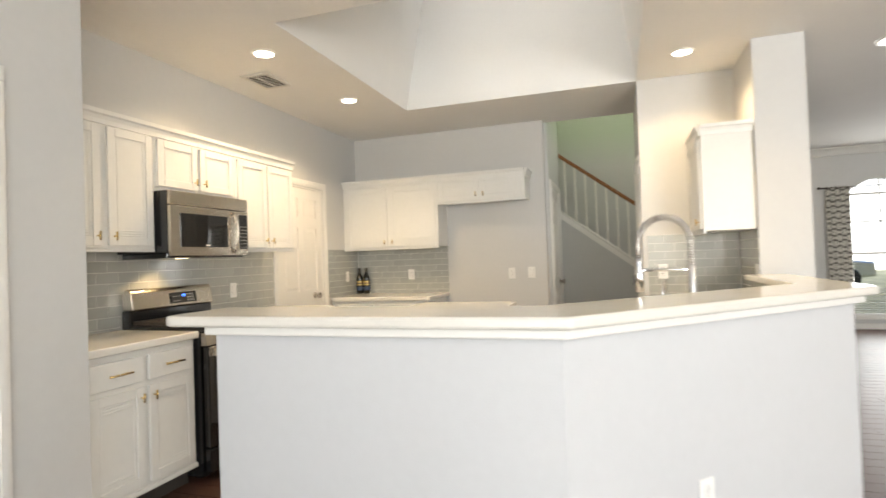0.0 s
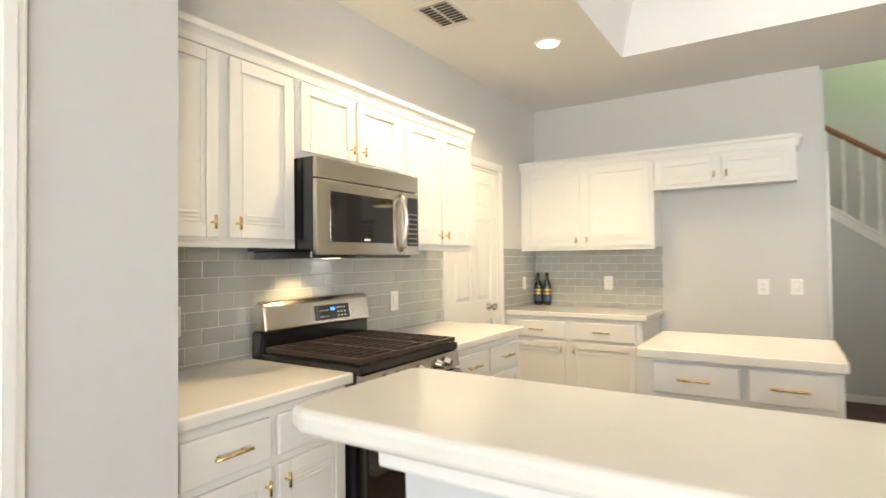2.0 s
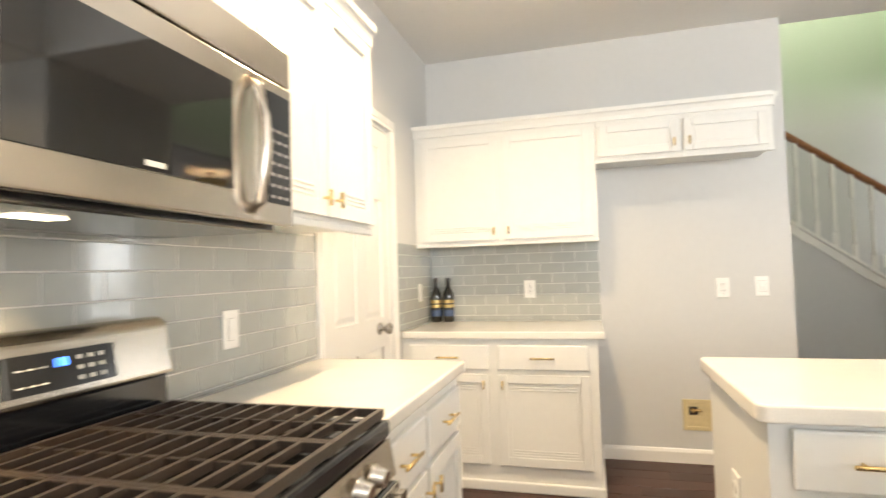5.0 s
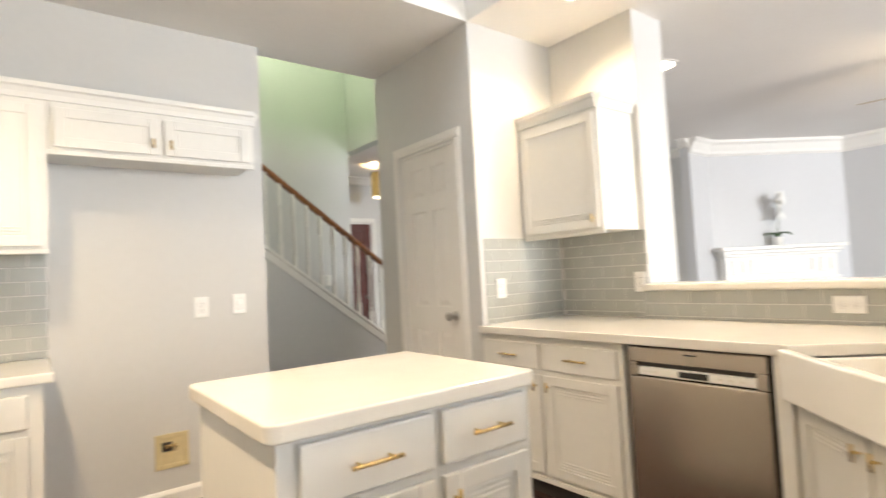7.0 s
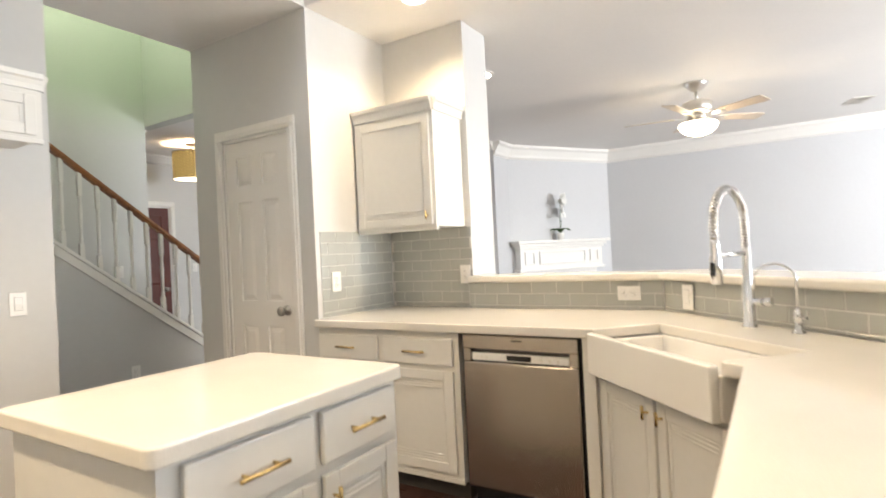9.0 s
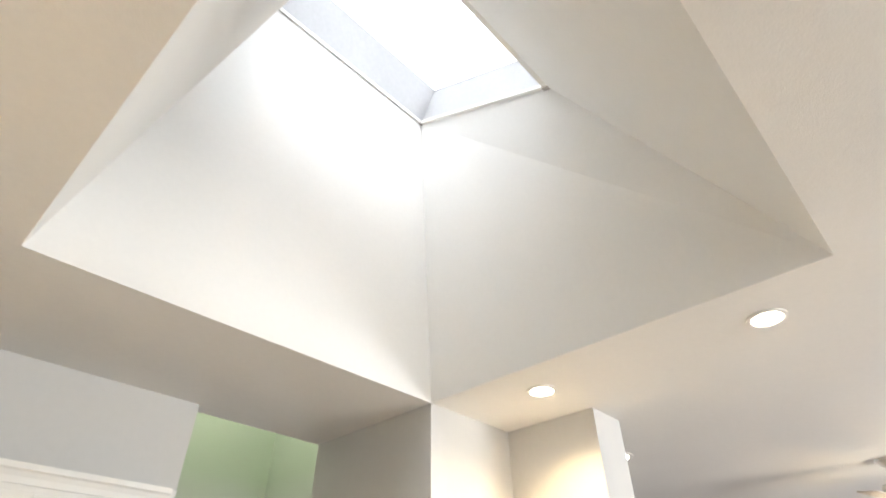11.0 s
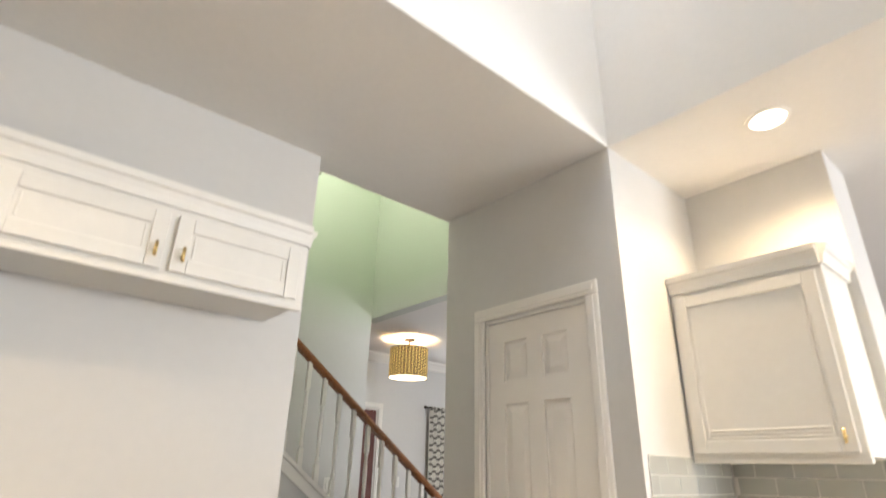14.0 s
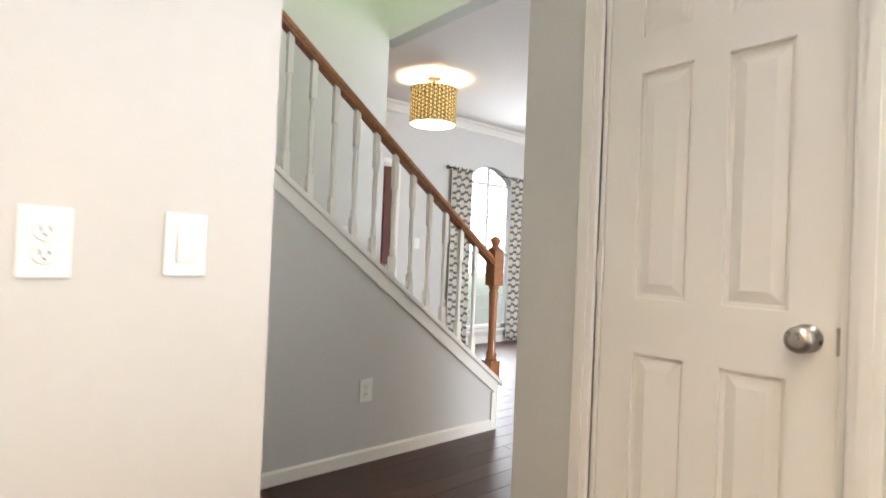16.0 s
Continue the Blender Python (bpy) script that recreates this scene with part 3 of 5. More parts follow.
def cabinet_door(o, x0, z0, w, h, knob=None, ribbed=True):
    """An overlay door with stiles and rails, a flat field and three beads at the foot, and on low cabinets at the head."""
    s = 0.048
    d = part("door", boxes(((x0 + 0.004, -0.011, z0 + 0.004), (x0 + w - 0.004, -0.0005, z0 + h - 0.004))), CAB, o)
    for x in (x0, x0 + w - s):
        shared(d, "stile", (s, h), lambda: rounded(box(bmesh.new(), (0, -0.020, 0), (s, -0.0112, h)), 0.003, 2), (x, 0, z0))
    for z in (z0, z0 + h - s):
        shared(d, "rail", (w, s), lambda: rounded(box(bmesh.new(), (0, -0.0198, 0), (w - 2 * s - 0.001, -0.0112, s)), 0.003, 2), (x0 + s + 0.0005, 0, z))
    for x in (x0 + s + 0.010, x0 + w - s - 0.018):
        shared(d, "bead", (0, h), lambda: rounded(box(bmesh.new(), (0, -0.0145, 0), (0.008, -0.0112, h - 2 * s - 0.02)), 0.002, 1), (x, 0, z0 + s + 0.010))
    if ribbed and h > 0.33:
        for k in range(3):
            heights = [z0 + s + 0.005 + k * 0.014]
            if z0 < 1:
                heights.append(z0 + h - s - 0.013 - k * 0.014)
            for z in heights:
                shared(d, "bead", (w, 1), lambda: rounded(box(bmesh.new(), (0, -0.0152, 0), (w - 2 * s - 0.046, -0.0112, 0.008)), 0.002, 1), (x0 + s + 0.023, 0, z))
    if knob:
        part("handle", t_knob(bmesh.new(), knob[0], knob[1], -0.020), BRASS, d, "small satin brass T knob")
    return d


def cabinet_drawer(o, x0, z0, w, h, plain=False):
    bm = rounded(box(bmesh.new(), (x0, -0.020, z0), (x0 + w, -0.0005, z0 + h)), 0.006, 2)
    d = part("drawer", bm, CAB, o)
    if not plain:
        part("handle", pull(bmesh.new(), x0 + w / 2, z0 + h / 2, -0.020), BRASS, d, "satin brass bar pull")
    return d


def base_cabinet(m, w, h, depth, label, columns, group="", toe=True, drawers=True, gap=0.035):
    """A floor cabinet: each column is (x, width, knob side)."""
    o = thing("base_cabinet", m, label, "cabinet", group)
    bm = boxes(((0, 0, 0.10), (w, depth, h)))
    part("body", bm, CAB, o)
    if toe:
        # Near-black kick: the dark of the toe space is put into its colour.
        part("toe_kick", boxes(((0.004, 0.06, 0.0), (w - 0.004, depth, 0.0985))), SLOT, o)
        part("base_trim", rounded(box(bmesh.new(), (-0.006, -0.012, 0.098), (w + 0.006, -0.0005, 0.125)), 0.004, 2), CAB, o)
    else:
        part("plinth", boxes(((0.002, 0.004, 0.0), (w - 0.002, depth, 0.0985))), CAB, o)
        part("base_trim", rounded(box(bmesh.new(), (-0.014, -0.014, 0.0), (w + 0.014, depth, 0.055)), 0.008, 2), CAB, o)
    for x, cw, side in columns:
        z1 = h - gap
        if drawers:
            cabinet_drawer(o, x, z1 - 0.135, cw, 0.135)
            z1 -= 0.16
        cabinet_door(o, x, 0.145, cw, z1 - 0.145, (x + 0.025 if side < 0 else x + cw - 0.025, z1 - 0.055))
    return o


def wall_cabinet(m, w, z0, z1, depth, label, columns, group="", low_knob=True):
    o = thing("wall_cabinet", m, label, "cabinet", group)
    part("body", boxes(((0, 0, z0), (w, depth, z1))), CAB, o)
    part("light_rail", rounded(box(bmesh.new(), (-0.003, -0.004, z0 - 0.022), (w + 0.003, 0.020, z0 - 0.0005)), 0.003, 1), CAB, o)
    for x, cw, side in columns:
        cabinet_door(o, x, z0 + 0.012, cw, z1 - z0 - 0.045, (x + 0.028 if side < 0 else x + cw - 0.028, z0 + 0.065))
    return o


def crown_moulding(name, path, z, parent_label):
    prof = [(0.0, z - 0.075), (0.012, z - 0.075), (0.015, z - 0.05), (0.022, z - 0.03), (0.031, z - 0.022), (0.034, z), (0.0, z)]
    bm = bmesh.new()
    for p0, p1 in zip(path, path[1:]):
        run_profile(bm, p0, p1, prof, -1)
    return tagged(part(name, bm, CAB), parent_label, "moulding")


def slab(name, poly, z0, z1, label, mat=QUARTZ, edge=0.008):
    bm = rounded(prism(bmesh.new(), poly, z0, z1), edge, 3, 20)
    for f in bm.faces:
        f.smooth = False
    return tagged(part(name, bm, mat), label, "countertop")


def rounded_rect(x0, y0, x1, y1, r):
    """A rectangle with round corners."""
    pts = []
    for cx, cy, a0 in ((x0 + r, y0 + r, 180), (x1 - r, y0 + r, 270), (x1 - r, y1 - r, 0), (x0 + r, y1 - r, 90)):
        for k in range(5):
            a = radians(a0 + k * 22.5)
            pts.append((cx + r * math.cos(a), cy + r * math.sin(a)))
    return pts


def rect(x0, y0, x1, y1):
    return [(x0, y0), (x1, y0), (x1, y1), (x0, y1)]


HL, HB, HR, HI = 0.888, 0.880, 0.885, 0.905
T = 0.042
# range side
FX = -2.287
base_cabinet(pose(FX, 1.305, 0, rz=90), 0.70, HL - T, 0.588, "white two-drawer base cabinet beside the range", [(0.03, 0.31, 1), (0.37, 0.31, -1)], "range wall base cabinets")
base_cabinet(pose(FX, 2.738, 0, rz=90), 0.837, HL - T, 0.588, "white two-drawer base cabinet between range and closet door", [(0.03, 0.375, 1), (0.43, 0.375, -1)], "range wall base cabinets")
slab("countertop", rect(XW + 0.012, 1.304, -2.252, 2.018), HL - T, HL, "cream-white quartz countertop to one side of the range")
slab("countertop", rect(XW + 0.012, 2.733, -2.262, 3.62), HL - T, HL, "cream-white quartz countertop ending by the closet door")
UX = -2.56
wall_cabinet(pose(UX, 1.305, 0, rz=90), 0.70, 1.385, 2.09, 0.315, "white two-door wall cabinet beside the microwave", [(0.015, 0.325, 1), (0.385, 0.30, -1)], "range wall cabinets")
wall_cabinet(pose(UX, 2.010, 0, rz=90), 0.720, 1.755, 2.09, 0.315, "short white wall cabinet above the microwave", [(0.020, 0.325, 1), (0.370, 0.325, -1)], "range wall cabinets")
wall_cabinet(pose(UX, 2.735, 0, rz=90), 0.735, 1.385, 2.085, 0.315, "white two-door wall cabinet past the microwave", [(0.02, 0.335, 1), (0.375, 0.335, -1)], "range wall cabinets")
crown_moulding("crown_moulding", [(UX, 1.305), (UX, 3.475), (XW, 3.475)], 2.14, "white crown moulding on the range wall cabinets")
# back wall
base_cabinet(pose(XW + 0.004, 4.640, 0), 1.106, HB - T, 0.63, "white base cabinet with two drawers below the wine bottles", [(0.05, 0.46, 1), (0.565, 0.49, -1)], "", toe=False)
slab("countertop", rect(XW + 0.012, 4.608, -1.735, YB - 0.012), HB - T, HB, "cream-white quartz countertop holding the wine bottles")
wall_cabinet(pose(XW + 0.004, 4.955, 0), 1.138, 1.400, 2.095, 0.32, "wide white two-door wall cabinet above the wine bottles", [(0.045, 0.50, 1), (0.58, 0.53, -1)], "back wall cabinets")
wall_cabinet(pose(-1.735, 4.955, 0), 0.945, 1.862, 2.095, 0.32, "short white wall cabinet above the empty fridge recess", [(0.02, 0.44, 1), (0.485, 0.43, -1)], "back wall cabinets")
crown_moulding("crown_moulding", [(XW, 4.955), (-0.79, 4.955), (-0.79, YB)], 2.165, "white crown moulding on the back wall cabinets")
# island
base_cabinet(pose(-1.420, 3.020, 0), 0.735, HI - T, 0.61, "small white kitchen island cabinet with two drawers", [(0.045, 0.34, 1), (0.415, 0.29, -1)], "", toe=False, gap=0.012)
slab("countertop", rounded_rect(-1.446, 2.992, -0.668, 3.662, 0.030), HI - T, HI, "cream-white quartz island top with rounded edges", edge=0.012)
# sink side
RX = 0.29
base_cabinet(pose(RX, 4.296, 0, rz=-90), 0.935, HR - T, 0.66, "white two-drawer base cabinet beside the dishwasher", [(0.03, 0.41, 1), (0.475, 0.43, -1)])
DM, DTH = Vector((-0.03, 2.41, 0)), -135
DG = pose(DM.x, DM.y, 0, rz=DTH)
sinkcab = thing("base_cabinet", DG @ Matrix.Translation((-0.385, 0.035, 0)), "white corner sink cabinet with two doors", "cabinet")
part("body", prism(bmesh.new(), [(-0.045, 0), (0.76, 0), (0.66, 0.50), (0.09, 0.50)], 0.10, 0.698), CAB, sinkcab)
# Toe space shade again painted as a near-black kick.
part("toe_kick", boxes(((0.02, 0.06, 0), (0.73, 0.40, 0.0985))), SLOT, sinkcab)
for x, kx in ((0.01, 0.335), (0.385, 0.415)):
    cabinet_door(sinkcab, x, 0.125, 0.355, 0.558, (kx, 0.632))
base_cabinet(pose(-0.375, 2.085, 0, rz=180), 0.955, HR - T, 0.63, "white base cabinet inside the peninsula", [(0.03, 0.43, 1), (0.49, 0.43, -1)])


def dg(u, v):
    p = DG @ Vector((u, v, 0))
    return (p.x, p.y)


tagged(part("filler_strip", boxes(((0.272, 2.690, 0.10), (0.300, 2.741, 0.842))), CAB), "white filler strip between dishwasher and sink cabinet", "filler strip")
counter = [(0.25, 4.296), (0.25, 2.69), dg(-0.385, 0.0), dg(-0.385, 0.315), dg(0.335, 0.315), dg(0.335, 0.0), (-0.305, 2.115), (-1.40, 2.115), (-1.40, 1.415), (-0.155, 1.415), (0.95, 2.520), (0.95, 3.655), (1.015, 3.655), (1.015, 4.288), (0.25, 4.288)][1:]
slab("countertop", counter, HR - T, HR, "cream-white quartz countertop wrapping round the corner sink")
bar = [(-1.555, 1.115), (-1.541, 1.079), (-1.505, 1.065), (-0.03, 1.065), (1.18, 2.275), (1.18, 3.65), (0.925, 3.65), (0.925, 2.530), (-0.165, 1.440), (-1.525, 1.440), (-1.546, 1.431), (-1.555, 1.410)]
slab("bar_top", bar, 1.040, 1.080, "white quartz raised bar top on the half wall", edge=0.012)
under = [(-1.375, 1.095), (-0.045, 1.095), (1.125, 2.265), (1.125, 3.655), (1.082, 3.655), (1.082, 2.264), (-0.061, 1.123), (-1.347, 1.123), (-1.347, 1.40), (-1.375, 1.40)]
tagged(part("bar_moulding", rounded(prism(bmesh.new(), under, 1.008, 1.039), 0.006, 2, 20), TRIM), "white moulding under the raised bar top", "moulding")
wall_cabinet(pose(0.69, 4.296, 0, rz=-90), 0.595, 1.395, 2.09, 0.338, "single-door white wall cabinet in the corner nook", [(0.02, 0.555, 1)])
crown_moulding("crown_moulding", [(0.69, 4.296), (0.69, 3.701), (1.03, 3.701)], 2.155, "white crown moulding on the nook cabinet")

# ---- sink, faucets ----
sink = thing("farmhouse_sink", DG @ Matrix.Translation((-0.025, 0, 0)), "white fireclay farmhouse sink set across the corner", "sink")
bm = bmesh.new()
s0, s1, f0, f1, zt, zb = -0.355, 0.355, -0.035, 0.33, HR - 0.012, 0.705
for a, b in (((s0, f0, zb), (s1, f0 + 0.035, zt)), ((s0, f1 - 0.02, zb), (s1, f1, zt - 0.032)), ((s0, f0 + 0.035, zb), (s0 + 0.025, f1 - 0.02, zt - 0.032)), ((s1 - 0.025, f0 + 0.035, zb), (s1, f1 - 0.02, zt - 0.032)), ((s0 + 0.025, f0 + 0.035, zb), (s1 - 0.025, f1 - 0.02, zb + 0.025))):
    box(bm, a, b)
part("basin", rounded(bm, 0.007, 3), CERAMIC, sink)
part("drain", lathe(bmesh.new(), [(0.045, zb + 0.0255), (0.045, zb + 0.029), (0.03, zb + 0.027)], 20, Matrix.Translation((0, 0.15, 0))), CHROME, sink, "chrome drain")

fm = pose(0.42, 2.12, HR, rz=-112)
faucet = thing("kitchen_faucet", fm, "tall chrome kitchen faucet with a coiled spring spout", "faucet")
part("base", lathe(bmesh.new(), [(0.028, 0), (0.028, 0.006), (0.021, 0.012), (0.021, 0.17), (0.017, 0.18), (0.017, 0.31), (0.013, 0.315)], 18), CHROME, faucet)
part("lever", tube(tube(bmesh.new(), [(0, 0, 0.10), (0.055, 0, 0.10)], 0.013, 10), [(0.05, 0, 0.10), (0.085, 0, 0.105)], 0.017, 10), CHROME, faucet)
arc = [Vector((0, -0.12 + 0.12 * math.cos(a), 0.41 + 0.125 * math.sin(a))) for a in [math.pi * k / 16 for k in range(17)]]
hose = [Vector((0, 0, 0.30)), Vector((0, 0, 0.38))] + arc + [Vector((0, -0.24, 0.38)), Vector((0, -0.24, 0.345))]
part("hose", tube(bmesh.new(), hose, 0.009, 8), NICKEL, faucet)
# spring coil round the hose
dense = []
for a, b in zip(hose, hose[1:]):
    n = max(2, int((b - a).length / 0.004))
    dense += [a.lerp(b, k / n) for k in range(n)]
coil, s = [], 0.0
for i, p in enumerate(dense[:-1]):
    d = (dense[i + 1] - p).normalized()
    side = Vector((1, 0, 0))
    up = side.cross(d)
    s += (dense[i + 1] - p).length
    for q in range(3):
        a = 2 * math.pi * (s + q * 0.00135) / 0.0115
        coil.append(p.lerp(dense[i + 1], q / 3) + (side * math.cos(a) + up * math.sin(a)) * 0.0155)
part("spring", tube(bmesh.new(), coil, 0.003, 5), CHROME, faucet, "chrome coil spring")
part("arm", tube(bmesh.new(), [(0, 0, 0.29), (0, -0.24, 0.29)], 0.008, 8), CHROME, faucet)
head = part("spray_head", lathe(bmesh.new(), [(0.016, 0.185), (0.021, 0.19), (0.022, 0.28), (0.017, 0.295), (0.017, 0.33), (0.013, 0.35)], 16, Matrix.Translation((0, -0.24, 0))), CHROME, faucet, "chrome spray head")
part("button", rounded(box(bmesh.new(), (-0.008, -0.266, 0.215), (0.008, -0.2605, 0.265)), 0.003, 2), BLACK, head, "black spray button")
tap = thing("filter_tap", pose(0.285, 1.965, HR, rz=-125), "small chrome gooseneck water filter tap", "tap")
part("base", lathe(bmesh.new(), [(0.024, 0), (0.022, 0.008), (0.012, 0.016), (0.014, 0.05), (0.018, 0.065), (0.012, 0.08), (0.007, 0.09)], 16), CHROME, tap)
part("spout", tube(bmesh.new(), [(0, 0, 0.085), (0, 0, 0.19)] + [(0.06 * (math.cos(a) - 1), -0.03 * (1 - math.cos(a)), 0.19 + 0.06 * math.sin(a)) for a in [math.pi * k / 12 for k in range(1, 13)]] + [(-0.12, -0.06, 0.16)], 0.005, 8), CHROME, tap)
part("lever", tube(bmesh.new(), [(0, 0, 0.055), (0.03, 0, 0.058), (0.034, 0, 0.085)], 0.005, 8), CHROME, tap)

# ---- dishwasher ----
dw = thing("dishwasher", pose(0.285, 3.337, 0, rz=-90), "stainless steel dishwasher with a white control strip", "dishwasher")
w = 0.594
part("frame", boxes(((0, 0.004, 0.10), (w, 0.55, HR - T - 0.004))), BLACK, dw, "black surround")
part("door", rounded(box(bmesh.new(), (0.016, -0.022, 0.115), (w - 0.016, 0.003, 0.845 - 0.135)), 0.006, 2), STEELV, dw)
part("upper_panel", rounded(boxes(((0.016, -0.020, 0.772), (w - 0.016, 0.003, 0.836)), ((0.016, -0.020, 0.711), (0.055, 0.003, 0.7715)), ((w - 0.055, -0.020, 0.711), (w - 0.016, 0.003, 0.7715))), 0.003, 1), STEELV, dw)
ctl = part("control_strip", rounded(box(bmesh.new(), (0.058, -0.012, 0.716), (w - 0.058, 0.002, 0.752)), 0.003, 1), PLASTIC, dw, "pale control strip")
part("display", box(bmesh.new(), (0.24, -0.014, 0.722), (0.36, -0.0122, 0.746)), BLACK, ctl)
for k in range(6):
    x = 0.08 + k * 0.025 if k < 3 else 0.40 + (k - 3) * 0.04
    part("button", box(bmesh.new(), (x, -0.0135, 0.728), (x + 0.014, -0.0122, 0.736)), VENT, ctl)
part("handle_recess", box(bmesh.new(), (0.058, -0.002, 0.753), (w - 0.058, 0.002, 0.771)), SLOT, dw)
part("badge", box(bmesh.new(), (0.27, -0.0215, 0.812), (0.32, -0.0202, 0.818)), SLOT, dw)
part("toe_kick", boxes(((0.01, 0.06, 0.0), (w - 0.01, 0.5, 0.0985))), BLACK, dw)

# ---- range ----
rg = thing("gas_range", pose(-2.240, 2.022, 0, rz=90), "stainless and black gas range with cast iron grates", "range")
w = 0.706
part("body", boxes(((0, 0.01, 0.03), (w, 0.60, 0.875))), BLACK, rg, "black enamel sides")
part("foot", boxes(((0.05, 0.08, 0), (0.1, 0.13, 0.03)), ((w - 0.1, 0.08, 0), (w - 0.05, 0.13, 0.03)), ((0.05, 0.5, 0), (0.1, 0.55, 0.03)), ((w - 0.1, 0.5, 0), (w - 0.05, 0.55, 0.03))), BLACK, rg)
part("cooktop", rounded(box(bmesh.new(), (0.0, -0.022, 0.8755), (w, 0.545, 0.912)), 0.008, 2), BLACK, rg, "black enamel cooktop")
bm = bmesh.new()
prof = [(-0.020, 0.872), (-0.034, 0.798), (0.009, 0.798), (0.009, 0.874)]
lo = [bm.verts.new((0.004, y, z)) for y, z in prof]
hi = [bm.verts.new((w - 0.004, y, z)) for y, z in prof]
bm.faces.new(lo)
bm.faces.new(hi[::-1])
for i in range(4):
    bm.faces.new((lo[i], hi[i], hi[(i + 1) % 4], lo[(i + 1) % 4]))
panel = part("control_panel", bm, STEEL, rg, "stainless control panel")
tilt = Matrix.Rotation(radians(98), 4, "X")
for x in (0.145, 0.230, 0.375, 0.515, 0.586):
    part("knob", lathe(bmesh.new(), [(0.024, 0), (0.024, 0.005), (0.020, 0.008), (0.0185, 0.028), (0.015, 0.031)], 18, Matrix.Translation((x, -0.028, 0.836)) @ tilt), STEEL, panel, "round steel knob")
door = part("oven_door", rounded(box(bmesh.new(), (0.012, -0.040, 0.20), (w - 0.012, 0.008, 0.790)), 0.006, 2), DARKGLASS, rg, "dark glass oven door")
part("door_head", rounded(box(bmesh.new(), (0.012, -0.044, 0.735), (w - 0.012, -0.0402, 0.790)), 0.002, 1), STEEL, door, "stainless strip")
bm = bmesh.new()
pts = []
for k in range(15):
    s = k / 14
    pts.append((0.045 + s * (w - 0.09), -0.062 - 0.038 * math.sin(math.pi * s), 0.715))
for a, b in zip(pts, pts[1:]):
    v = [bm.verts.new(c) for c in ((a[0], a[1], 0.738), (b[0], b[1], 0.738), (b[0], b[1], 0.778), (a[0], a[1], 0.778), (a[0], a[1] + 0.014, 0.738), (b[0], b[1] + 0.014, 0.738), (b[0], b[1] + 0.014, 0.778), (a[0], a[1] + 0.014, 0.778))]
    for f in ((0, 1, 2, 3), (5, 4, 7, 6), (3, 2, 6, 7), (1, 0, 4, 5)):
        bm.faces.new([v[i] for i in f])
bmesh.ops.remove_doubles(bm, verts=bm.verts, dist=0.0001)
box(bm, (0.03, -0.066, 0.736), (0.06, -0.0442, 0.780))
box(bm, (w - 0.06, -0.066, 0.736), (w - 0.03, -0.0442, 0.780))
part("handle", bm, STEEL, door, "curved steel handle")
part("badge", lathe(bmesh.new(), [(0.022, 0), (0.022, 0.003), (0.018, 0.004)], 20, Matrix.Translation((0.565, -0.0402, 0.36)) @ Matrix.Rotation(radians(90), 4, "X")), NICKEL, door)
part("drawer", rounded(box(bmesh.new(), (0.012, -0.036, 0.05), (w - 0.012, 0.008, 0.19)), 0.006, 2), BLACK, rg)
bm = bmesh.new()
for k in range(3):
    x0, x1 = 0.012 + k * 0.228, 0.012 + k * 0.228 + 0.226
    for a, b in (((x0, -0.012, 0.918), (x1, -0.001, 0.936)), ((x0, 0.522, 0.918), (x1, 0.533, 0.936)), ((x0, -0.001, 0.918), (x0 + 0.010, 0.522, 0.936)), ((x1 - 0.010, -0.001, 0.918), (x1, 0.522, 0.936))):
        box(bm, a, b)
    for q in range(10):
        y = 0.048 + q * 0.047
        box(bm, (x0 + 0.010, y - 0.0045, 0.922), (x1 - 0.010, y + 0.0045, 0.937))
    xm = (x0 + x1) / 2
    box(bm, (xm - 0.004, -0.001, 0.9205), (xm + 0.004, 0.522, 0.9335))
    for x in (x0 + 0.002, x1 - 0.012):
        for y in (-0.008, 0.518):
            box(bm, (x, y, 0.9115), (x + 0.010, y + 0.010, 0.918))
    part("grate", bm, IRON, rg, "cast iron grate")
    bm = bmesh.new()
for x, y, r in ((0.125, 0.14, 0.045), (0.125, 0.39, 0.038), (0.353, 0.26, 0.05), (0.58, 0.14, 0.038), (0.58, 0.39, 0.045)):
    part("burner", lathe(bmesh.new(), [(r + 0.01, 0.9115), (r + 0.008, 0.916), (r, 0.917), (r - 0.002, 0.9195), (r - 0.01, 0.920)], 20, Matrix.Translation((x, y, 0))), IRON, rg)
bm.free()
bm = bmesh.new()
prof = [(0.545, 0.905), (0.545, 0.99), (0.535, 1.0), (0.535, 1.015), (0.60, 1.015), (0.60, 0.905)]
part("back_riser", rounded(box(bmesh.new(), (0.004, 0.548, 0.88), (w - 0.004, 0.618, 1.0)), 0.006, 2), BLACK, rg, "black back riser")
bm = bmesh.new()
prof = [(0.525, 1.002), (0.545, 1.118), (0.565, 1.136), (0.590, 1.136), (0.618, 1.10), (0.618, 1.002)]
lo = [bm.verts.new((0.006, y, z)) for y, z in prof]
hi = [bm.verts.new((w - 0.006, y, z)) for y, z in prof]
bm.faces.new(lo)
bm.faces.new(hi[::-1])
for i in range(len(prof)):
    bm.faces.new((lo[i], hi[i], hi[(i + 1) % 6], lo[(i + 1) % 6]))
guard = part("backguard", rounded(bm, 0.010, 3), STEEL, rg, "stainless backguard")
lean = Matrix.Translation((0, 0.530, 1.055)) @ Matrix.Rotation(math.atan2(0.020, 0.116) * -1, 4, "X")
disp = part("display", box(bmesh.new(), (0.31, -0.007, -0.032), (0.53, -0.0012, 0.040), lean), BLACK, guard, "black clock display")
